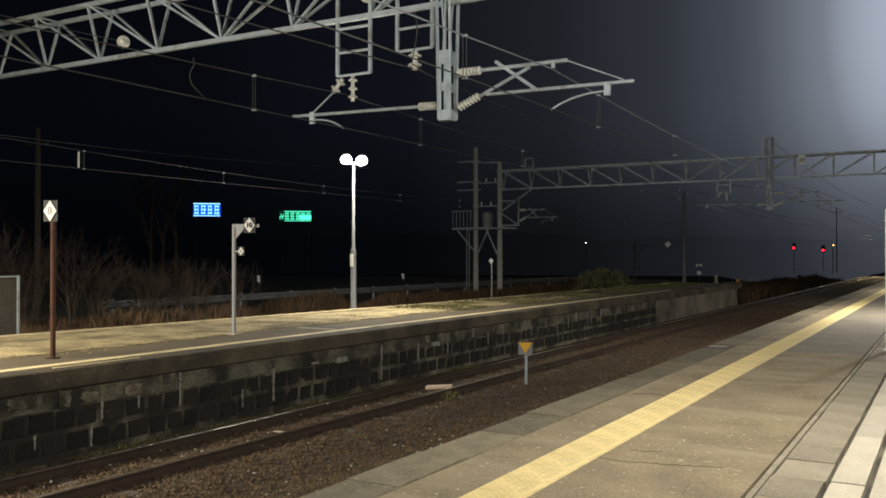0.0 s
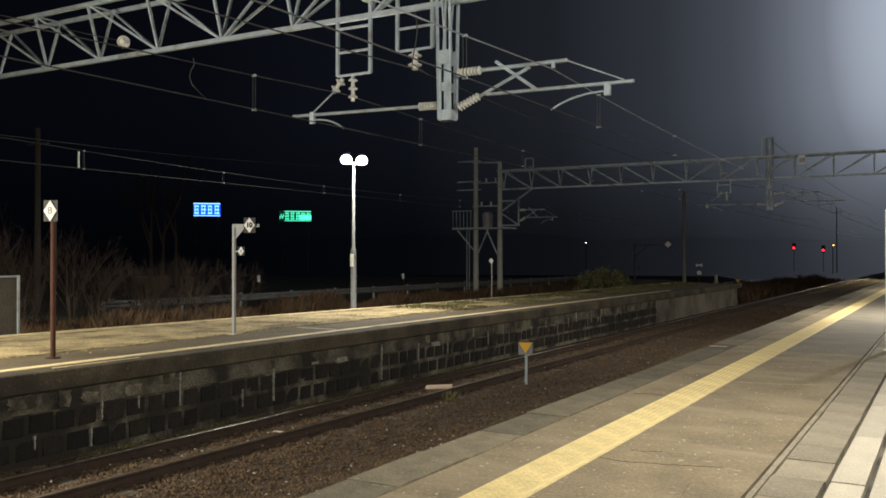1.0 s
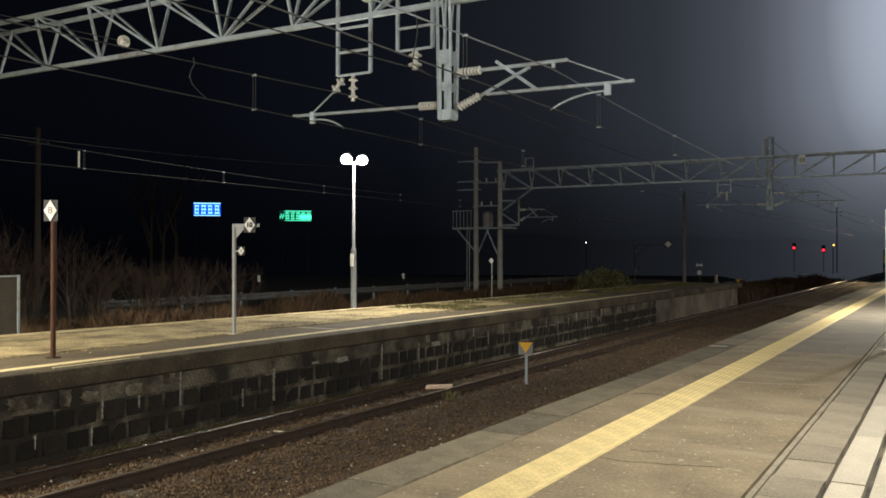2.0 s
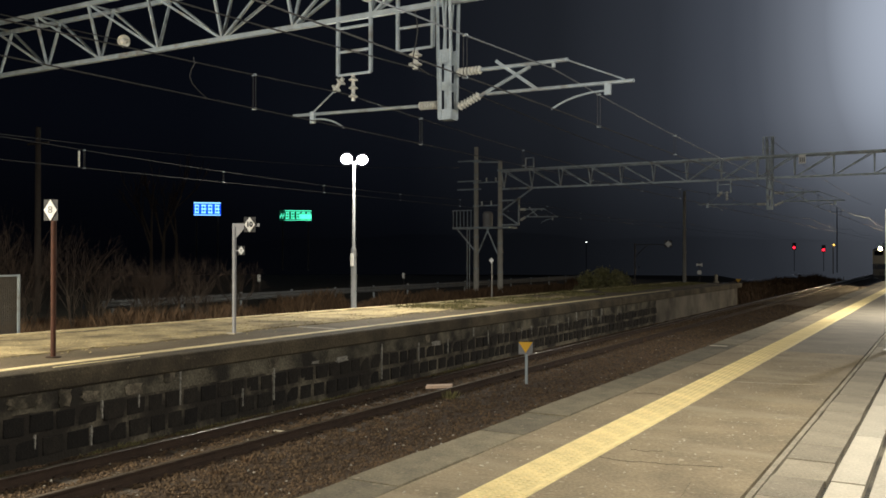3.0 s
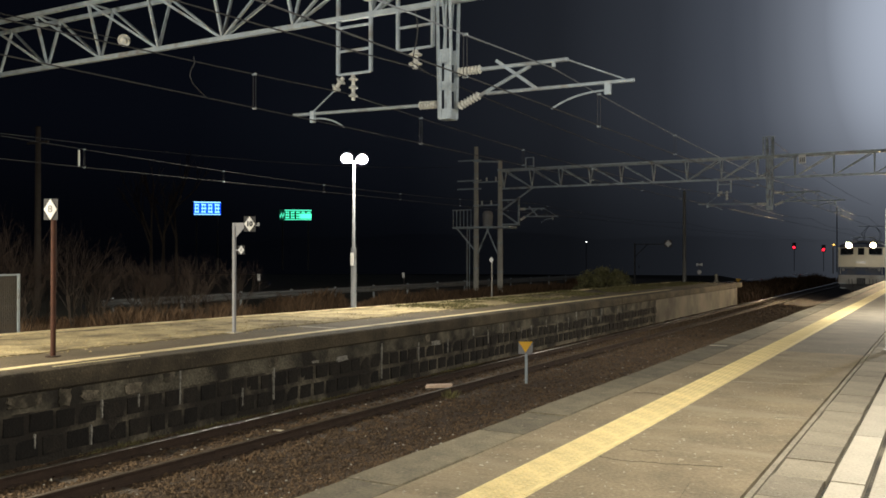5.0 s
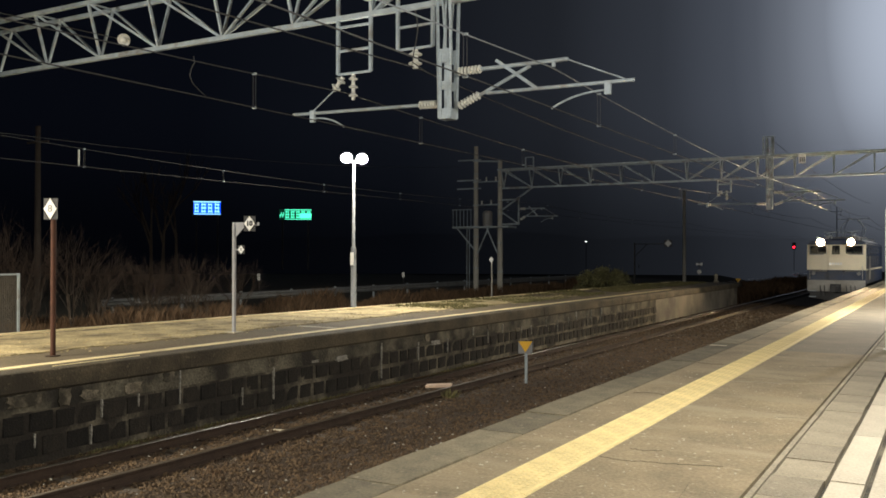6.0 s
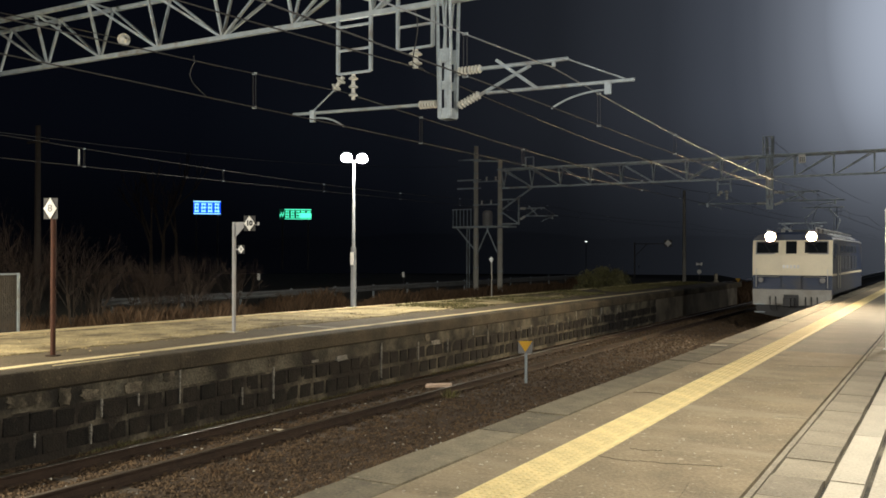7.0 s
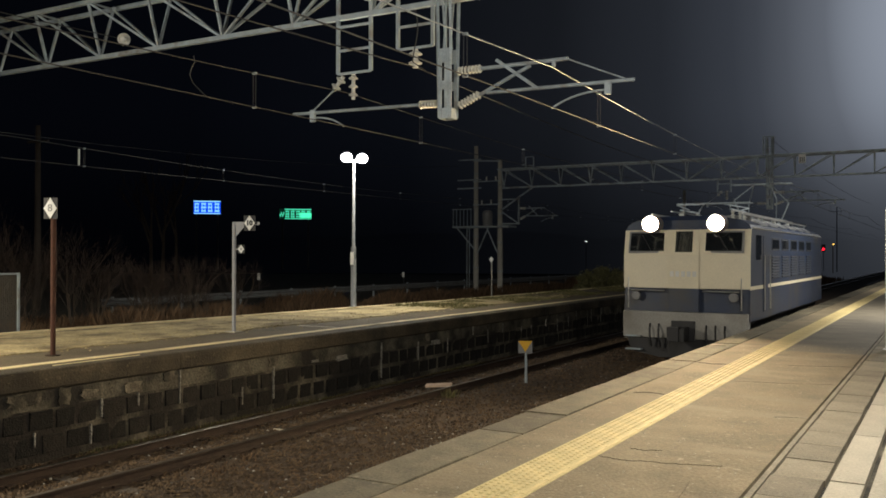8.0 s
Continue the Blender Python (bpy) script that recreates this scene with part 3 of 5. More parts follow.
        part("lime_run", bm, M_LIME, isle, "whitish lime stain")


def build_sand_clods():
    """Clods, pebbles and withered tufts strewn over the sandy part of the island platform."""
    rng = random.Random(31)
    verts, faces = [], []
    for k in range(2600):
        y = 4 + 30 * rng.random() ** 1.5
        x = rng.gauss(-12.7, 0.35) if k % 3 == 0 else rng.uniform(isle_back(y) + 0.4, -12.3)
        if x < isle_back(y) + 0.3 or x > -11.5:
            continue
        r = rng.uniform(0.010, 0.034) if k % 20 else rng.uniform(0.030, 0.05)
        i, a = len(verts), rng.uniform(0, 6.28)
        for q in range(5):
            b, f = a + q * 1.2566 + rng.uniform(-0.3, 0.3), r * rng.uniform(0.7, 1.3)
            verts.append((x + f * math.cos(b), y + f * math.sin(b), PZ + 0.008))
        verts.append((x + r * rng.uniform(-0.3, 0.3), y + r * rng.uniform(-0.3, 0.3), PZ + 0.012 + r * rng.uniform(0.4, 0.8)))
        faces += [(i + q, i + (q + 1) % 5, i + 5) for q in range(5)]
    stuff_mesh("sand_clods", verts, faces, M_SAND, "clods and pebbles strewn over the sandy platform", "gravel")


build_ground()
build_ballast()
TRACK_A = build_track("track_near", NEAR_TRACK, -30, 168, "rusty steel track beside the near platform")
TRACK_B = build_track("track_far", FAR_TRACK, -30, 168, "rusty steel track beside the island platform")
TRACK_C = build_track("track_back", BACK_TRACK, -30, 168, "rusty steel track behind the island platform")
PLATFORM = build_near_platform()
ISLAND = build_island()
build_sand_clods()


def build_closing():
    """Plain station wall behind the camera, and self-glowing wooded hills that close the distance."""
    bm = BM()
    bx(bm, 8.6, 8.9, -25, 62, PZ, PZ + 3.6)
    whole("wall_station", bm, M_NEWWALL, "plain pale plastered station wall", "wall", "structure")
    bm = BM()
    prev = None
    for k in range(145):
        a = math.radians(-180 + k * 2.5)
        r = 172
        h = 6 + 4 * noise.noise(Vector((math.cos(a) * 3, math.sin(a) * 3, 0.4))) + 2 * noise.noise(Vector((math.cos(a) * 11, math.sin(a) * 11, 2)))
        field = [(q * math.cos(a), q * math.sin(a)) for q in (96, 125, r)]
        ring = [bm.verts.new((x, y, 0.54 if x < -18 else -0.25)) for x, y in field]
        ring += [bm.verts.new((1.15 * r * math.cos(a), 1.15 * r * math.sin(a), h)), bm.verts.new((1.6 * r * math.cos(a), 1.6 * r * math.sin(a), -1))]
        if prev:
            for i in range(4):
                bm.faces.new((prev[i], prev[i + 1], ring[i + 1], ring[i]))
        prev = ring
    whole("backdrop_hills", bm, M_HILLGLOW, "fields and low wooded hills with painted misty night glow", "hills", "structure")


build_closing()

# ---------------------------------------------------------------- overhead line


def insulator(p, q, parent, discs=7, r=0.07, core=0.040, label="ribbed white porcelain insulator"):
    p, q = Vector(p), Vector(q)
    length = (q - p).length
    prof = [(core * 1.1, 0)]
    w = length / discs
    for i in range(discs):
        h = w * (i + 0.5)
        prof += [(core, h - w * 0.40), (r * 0.55, h - w * 0.22), (r, h - w * 0.06), (r, h + w * 0.05), (core, h + w * 0.14)]
    prof.append((core * 1.1, length))
    bm = BM()
    lathe(bm, prof, p, q - p, 16)
    return part("insulator", bm, M_INSUL, parent, label)


def bar(name, p, q, r, parent, material=None, square=True, label="", n=8):
    bm = BM()
    rod(bm, p, q, r, n=n, square=square)
    return part(name, bm, material or M_GALV, parent, label)


def gantry(name, y, x0, x1, xc, zb, zt, node0, pitch, label, half=0.32):
    """Lattice beam of triangular section (two top chords, one bottom chord) with web members in both faces."""
    g = thing(name, label, "gantry", (0, y, 0))
    bar("bottom_chord", (x0, 0, zb), (x1, 0, zb), 0.060, g)
    for s in (-1, 1):
        bar("top_chord", (x0, s * half, zt), (x1, s * half, zt), 0.056, g)
    k0 = int(math.floor((x0 - node0) / pitch)) + 1
    x = node0 + k0 * pitch
    while x < x1 - 0.2:
        for s in (-1, 1):
            bar("post", (x, 0, zb), (x, s * half, zt), 0.033, g)
            if x <= xc + 0.1 and x - pitch > x0 - 0.3:
                bar("diagonal", (x, 0, zb), (x - pitch, s * half, zt), 0.031, g)
            if x >= xc - 0.1 and x + pitch < x1 + 0.3:
                bar("diagonal", (x, 0, zb), (x + pitch, s * half, zt), 0.031, g)
        bar("top_strut", (x, -half, zt), (x, half, zt), 0.024, g)
        x += pitch
    return g


def hanger_mast(g, x, zb, zt):
    """Square hanging mast of four angles that meet plates with slots below."""
    m = new("hanging_mast")
    m.parent = g
    w = 0.105
    for sx in (-1, 1):
        for sy in (-1, 1):
            bar("mast_leg", (x + sx * w * 1.25, sy * 0.16, zt), (x + sx * w, sy * 0.1, zb + 0.02), 0.028, m)
    for sy in (-1, 1):
        for z0, z1 in ((zb, zb + 0.17), (zb + 0.48, zb + 0.62), (zb + 0.92, zb + 1.15)):
            bm = BM()
            bx(bm, x - w * 1.05, x + w * 1.05, sy * 0.10 - 0.012, sy * 0.10 + 0.012, z0, z1)
            part("batten_plate", bm, M_GALV, m)
        for sx in (-1, 1):
            bm = BM()
            bx(bm, x + sx * 0.082 - 0.028, x + sx * 0.082 + 0.028, sy * 0.115 - 0.01, sy * 0.115 + 0.01, zb + 0.02, zb + 1.1)
            part("mast_plate", bm, M_GALV, m)
        bar("mast_web", (x - w, sy * 0.12, zt), (x + w * 0.2, sy * 0.10, zb + 1.1), 0.018, m)
        bar("mast_web", (x + w, sy * 0.12, zt), (x - w * 0.2, sy * 0.10, zb + 1.1), 0.018, m)
    for sx in (-1, 1):
        bm = BM()
        bx(bm, x + sx * w - 0.012, x + sx * w + 0.012, -0.1, 0.1, zb, zb + 0.17)
        part("batten_plate", bm, M_GALV, m)
    return m


def ladder_frame(g, x0, x1, zb, zt, rungs, name="ladder_frame"):
    f = new(name)
    f.parent = g
    for x in (x0, x1):
        bar("stile", (x, 0, zb), (x, 0, zt), 0.037, f)
    for z in rungs:
        bar("rung", (x0, 0, z), (x1, 0, z), 0.026, f)
    return f


def curve_bar(name, pts, r, parent, material):
    bm = BM()
    for p, q in zip(pts, pts[1:]):
        rod(bm, p, q, r, n=7)
    return part(name, bm, material, parent)


def cantilever_right(g, x, dz=0.0, s=1.0):
    """Bracket over the near track, with registration arm."""
    c = new("cantilever")
    c.parent = g

    def P(px, pz):
        return (x + s * (px + 7.17), 0, pz + dz)
    insulator(P(-6.98, 5.60), P(-6.55, 5.60), c)
    bar("top_tube", P(-6.56, 5.60), P(-5.06, 5.60), 0.032, c, square=False)
    insulator(P(-6.96, 5.03), P(-6.58, 5.19), c)
    bar("diagonal_tube", P(-6.60, 5.17), P(-5.69, 5.56), 0.030, c, square=False)
    bar("cross_brace", P(-6.28, 5.71), P(-5.58, 5.20), 0.034, c)
    bar("lower_tube", P(-6.45, 5.20), P(-4.02, 5.18), 0.028, c, square=False)
    bar("stay", P(-5.06, 5.59), P(-4.17, 5.21), 0.012, c, square=False)
    bm = BM()
    bx(bm, P(-4.47, 0)[0], P(-4.38, 0)[0], -0.03, 0.03, 5.00 + dz, 5.20 + dz)
    part("clamp", bm, M_GALV, c)
    bm = BM()
    bx(bm, P(-5.32, 0)[0], P(-5.27, 0)[0], -0.02, 0.02, 5.50 + dz, 5.60 + dz)
    part("clamp", bm, M_GALV, c)
    pts = [P(-4.45 - 0.88 * t, 5.07 - 0.21 * t * t * (0.55 + 0.45 * t)) for t in [i / 8 for i in range(9)]]
    curve_bar("registration_arm", pts, 0.016, c, M_GALV)
    return c


def cantilever_left(g, x, dz=0.0, s=1.0):
    """Long steady tube over the far track with its registration arm, hung from a ladder frame by a small insulator."""
    c = new("cantilever")
    c.parent = g

    def P(px, pz):
        return (x + s * (px + 7.17), 0, pz + dz)
    insulator(P(-7.34, 5.10), P(-7.72, 5.11), c)
    bar("steady_tube", P(-7.70, 5.11), P(-10.42, 5.16), 0.028, c, square=False)
    bm = BM()
    bx(bm, P(-10.02, 0)[0], P(-9.93, 0)[0], -0.03, 0.03, 4.99 + dz, 5.20 + dz)
    part("clamp", bm, M_GALV, c)
    bar("tie", P(-9.98, 5.18), P(-9.50, 5.52), 0.013, c, square=False)
    insulator(P(-9.50, 5.52), P(-9.30, 5.74), c, 2, 0.09, 0.035)
    insulator(P(-9.08, 5.76), P(-9.08, 5.32), c, 3, 0.08, 0.032)
    pts = [P(-9.97 + 0.69 * t, 5.06 - 0.20 * t * t * (0.5 + 0.5 * t)) for t in [i / 8 for i in range(9)]]
    curve_bar("registration_arm", pts, 0.015, c, M_GALV)
    return c


def column(name, x, y, z0, z1, label):
    """Lattice-free tapered concrete pole with steel bands."""
    c = thing(name, label, "pole", (x, y, z0))
    bm = BM()
    rod(bm, (0, 0, 0), (0, 0, z1 - z0), 0.155, 0.115, n=18)
    part("shaft", bm, M_POLE, c, smooth=False)
    for k in range(4):
        z = (z1 - z0) * (0.22 + 0.2 * k)
        bm = BM()
        rod(bm, (0, 0, z), (0, 0, z + 0.06), 0.158 - 0.008 * k, n=18)
        part("band", bm, M_GALV, c)
    return c


def build_overhead():
    for y, nm, zb, zt, node0, pitch in ((12.6, "near", 6.78, 7.88, -12.18, 1.75), (42.4, "far", 6.17, 7.14, -10.95, 1.62)):
        g = gantry("overhead_gantry", y, -20.9, 0.75, node0, zb, zt, node0, pitch,
                   "grey galvanised lattice gantry spanning the tracks")
        dz = 0.0 if nm == "near" else -0.12
        hanger_mast(g, -7.17, 4.83 + dz, zb + 0.9 if nm == "near" else 8.0)
        cantilever_right(g, -7.17, dz)
        cantilever_left(g, -7.17, dz)
        if nm == "near":
            ladder_frame(g, -9.41, -8.71, 5.79, 7.15, (5.79, 6.20, 6.62))
            ladder_frame(g, -8.15, -7.46, 6.08, 7.3, (6.08, 6.46))
            insulator((-7.80, 0, 6.05), (-7.80, 0, 5.74), g, 2, 0.115, 0.045, "large white disc insulator")
        else:
            ladder_frame(g, -9.5, -8.9, 5.56, 6.2, (5.56, 5.95))
            ladder_frame(g, -7.45, -7.0, 7.1, 8.05, (8.05, 7.6))
            ladder_frame(g, -19.4, -18.95, 7.14, 7.75, (7.75, 7.3))
            bm = BM()
            bx(bm, -5.86, -5.58, -0.5, -0.42, 6.72, 7.10)
            part("terminal_box", bm, M_WHITE, g, "small white box with dark slots")
            for i in range(3):
                bm = BM()
                bx(bm, -5.81 + i * 0.08, -5.77 + i * 0.08, -0.51, -0.495, 6.77, 6.98)
                part("slot", bm, M_BLACK, g)
            # bracket over the back track
            b = new("side_bracket")
            b.parent = g
            for z in (4.25, 5.55):
                bar("bracket_bar", (-20.8, 0, z), (-19.75, 0, z), 0.05, b)
            bar("bracket_post", (-19.8, 0, 4.2), (-19.8, 0, 5.7), 0.05, b)
            bar("bracket_brace", (-20.8, 0, 4.9), (-19.8, 0, 4.25), 0.04, b)
            bar("bracket_brace", (-20.8, 0, 5.0), (-19.0, 0, 6.15), 0.05, b)
            c = cantilever_right(g, -19.85, -0.55, 0.72)
        for x, h in ((-20.9, zt + 0.55), (0.75, zt + 0.3)):
            column("overhead_pole", x, y, 0.0, h, "round grey concrete pole carrying the lattice gantry")
    # disc insulators where feeders end at the beam
    for x, z, yy in ((-14.96, 7.08, 12.60), (-8.62, 7.06, 12.35)):
        d = thing("feeder_insulator", "white porcelain disc insulator on a feeder wire", "insulator", (x, yy, z))
        bm = BM()
        lathe(bm, [(0.02, -0.20), (0.05, -0.18), (0.065, -0.06), (0.125, -0.02), (0.13, 0.015), (0.12, 0.02), (0.08, -0.012), (0.06, 0.0), (0.05, 0.06), (0.02, 0.09)],
              (0, 0, 0), (0.80, -0.55, -0.15), 22)
        part("disc", bm, M_INSUL, d)


def wire(name, pts, r, label, material=None):
    cu = bpy.data.curves.new(name, "CURVE")
    cu.dimensions, cu.bevel_depth, cu.bevel_resolution = "3D", r, 1
    sp = cu.splines.new("POLY")
    sp.points.add(len(pts) - 1)
    for p, q in zip(sp.points, pts):
        p.co = (*q, 1)
    cu.materials.append(material or M_WIRE)
    return tagged(new(name, cu), label, "cable")


def span(x, z, y0, y1, sag, n=10):
    return [(x, y0 + (y1 - y0) * i / n, z - 4 * sag * (i / n) * (1 - i / n)) for i in range(n + 1)]


def build_wires():
    spans = [(-17.2, 12.6), (12.6, 42.4), (42.4, 72.4), (72.4, 102.4), (102.4, 132.4), (132.4, 162.4)]
    for x, zc, zm, r in ((-5.33, 4.86, 5.50, 0.009), (-9.25, 4.85, 5.46, 0.009), (-18.9, 4.80, 5.33, 0.008)):
        pts, con = [], []
        for a, b in spans:
            pts += span(x, zm, a, b, 0.30)[:-1]
            con += [(x + (0.0 if i % 2 else 0.05), a + (b - a) * i / 4, zc) for i in range(4)]
        near = x > -6
        wire("messenger_wire", pts, 0.010 if near else r, "sagging messenger wire above the track", M_BRIGHTWIRE if near else M_WIRE)
        wire("contact_wire", con, r * 1.05, "taut contact wire above the track")
        for k in range(12):
            y = (5.35 if x == -9.25 else 4.9) + 4.9 * k
            a, b = [q for q in spans if q[0] <= y < q[1]][0]
            f = (y - a) / (b - a)
            if min(f, 1 - f) < 0.03:
                continue
            z = zm - 1.2 * f * (1 - f)
            d = thing("dropper", "thin hanger between messenger and contact wire", "cable", (x, y, 0))
            bar("hanger_strand", (-0.02, 0, zc), (-0.02, 0, z), 0.0045, d, M_WIRE, square=False, n=5)
            bar("hanger_strand", (0.03, 0, zc), (0.03, 0, z), 0.0045, d, M_WIRE, square=False, n=5)
            for zz in (zc, z):
                bm = BM()
                bx(bm, -0.03, 0.04, -0.015, 0.015, zz - 0.015, zz + 0.015)
                part("clip", bm, M_GALV, d)
    for x, z, sag, a, b in ((-7.8, 5.76, 0.35, 12.6, 42.4), (-7.8, 5.76, 0.35, -17.2, 12.6), (-23.4, 7.45, 1.4, -12.0, 42.4),
                            (-14.96, 7.08, 0.3, -17.2, 12.4), (-7.2, 8.0, 0.4, 42.4, 102)):
        wire("feeder_wire", span(x, z, a, b, sag, 14), 0.010, "dark feeder cable strung between the poles")
    wire("jumper_cable", [(-9.25, 9.0, 5.40), (-9.25, 9.02, 5.31), (-9.25, 8.96, 5.22), (-9.25, 8.93, 5.12), (-9.25, 8.98, 5.02), (-9.25, 9.12, 4.93), (-9.25, 9.25, 4.86)], 0.006,
         "short curled jumper between messenger and contact wire")
    h = thing("hanging_insulator", "slim white insulator hanging between two wires", "insulator", (-18.9, 14.55, 0))
    insulator((0, 0, 4.82), (0, 0, 5.22), h, 6, 0.030, 0.018)
    # jumper loop hanging beside the mast
    wire("jumper_cable", [(-7.62 + 0.05 * math.sin(i * 0.9), 12.3, 6.62 - 0.17 * i) for i in range(6)] + [(-7.35, 12.3, 5.55)], 0.010, "thin looped jumper cable hanging beside the mast")


build_overhead()
build_wires()
# ---------------------------------------------------------------- lamps, signs and posts


def lamp_post_island(x, y):
    t = thing("platform_lamp", "tall grey lamp post with two bright white floodlights", "lamp post", (x, y, PZ), group="island lamps")
    bm = BM()
    lathe(bm, [(0.13, 0.0), (0.13, 0.03), (0.082, 0.05), (0.078, 1.72), (0.070, 1.76), (0.046, 1.80), (0.036, 4.25), (0.03, 4.28)], (0, 0, 0), n=18)
    part("pole", bm, M_LAMPPOST, t, "dull grey stepped steel pole", smooth=True)
    bm = BM()
    bx(bm, -0.05, 0.05, -0.092, -0.07, 1.25, 1.62)
    part("label_plate", bm, M_WHITE, t, "small white plate")
    bar("crossbar", (-0.14, -0.26, 4.27), (0.14, 0.26, 4.27), 0.035, t, M_GREYPOST)
    for s in (-1, 1):
        m = Matrix.Translation((0.13 * s + 0.06, 0.21 * s - 0.06, 4.36)) @ Euler((0, radians(-50), radians(-55))).to_matrix().to_4x4()
        ax = m.to_3x3() @ Vector((0, 0, -1))
        bm = BM()
        lathe(bm, [(0.05, -0.16), (0.11, -0.12), (0.165, -0.02), (0.17, 0.02), (0.15, 0.02), (0.145, 0.0)], m.translation, ax, 22)
        h = part("floodlight", bm, M_GREYPOST, t, "round grey floodlight housing")
        for i in range(5):
            bm = BM()
            bx(bm, -0.09, 0.09, -0.085 + i * 0.04, -0.075 + i * 0.04, 0.08, 0.19, m)
            part("cooling_fin", bm, M_GREYPOST, h)
        bm = BM()
        lathe(bm, [(0.143, 0.0), (0.143, 0.012), (0.09, 0.022)], m.translation, ax, 22)
        part("led_panel", bm, M_LED, h, "glowing white lens")
    return t


def lamp_post_near(x, y):
    t = thing("platform_lamp", "white lamp post with a warm lantern over the platform", "lamp post", (x, y, PZ), group="near lamps")
    bm = BM()
    lathe(bm, [(0.12, 0), (0.12, 0.04), (0.07, 0.06), (0.05, 4.9), (0.03, 4.95)], (0, 0, 0), n=14)
    part("pole", bm, M_GREYPOST, t)
    bar("arm", (0, 0, 4.9), (-0.6, 0, 5.0), 0.03, t, M_GREYPOST, square=False)
    bm = BM()
    lathe(bm, [(0.05, 0.14), (0.15, 0.12), (0.20, 0.02), (0.18, 0.02)], (-0.75, 0, 4.96), n=18)
    h = part("shade", bm, M_GREYPOST, t)
    bm = BM()
    lathe(bm, [(0.165, 0.0), (0.165, 0.015)], (-0.75, 0, 4.96), n=18)
    part("lamp_glass", bm, M_TUBE, h, "glowing warm lamp glass")
    return t


def text(body, size, material, parent, m):
    cu = bpy.data.curves.new("numeral", "FONT")
    cu.body, cu.size, cu.align_x, cu.align_y, cu.extrude = body, size, "CENTER", "CENTER", 0.002
    cu.offset = 0.012 * size / 0.2 if body != "8" else 0.0
    cu.materials.append(material)
    ob = new("numeral", cu)
    ob.parent = parent
    ob.matrix_basis = m
    return ob


def diamond_plate(parent, c, half, body, backing=True, face=27.0, wide=0.72):
    """Diamond marker whose face is turned by face degrees about the vertical."""
    turn = Matrix.Translation(c) @ pose(0, 0, 0, 0, 0, face)
    if backing:
        bm = BM()
        bx(bm, -half * wide * 1.06, half * wide * 1.06, 0.004, 0.016, -half * 1.0, half * 1.0, turn)
        part("backing_plate", bm, M_BLACK, parent, "black square backing plate")
    bm = BM()
    prism(bm, [(0, half), (-half * wide, 0), (0, -half), (half * wide, 0)], "y", -0.012, 0.0)
    bmesh.ops.transform(bm, matrix=turn, verts=bm.verts)
    d = part("diamond", bm, M_WHITE, parent, "white diamond plate")
    if body:
        text(body, half * (0.86 if body != "8" else 0.95), M_BLACK if body != "8" else M_LOCOGREY, parent, turn @ pose(0, -0.016, 0, 90, 0, 0))
    return d


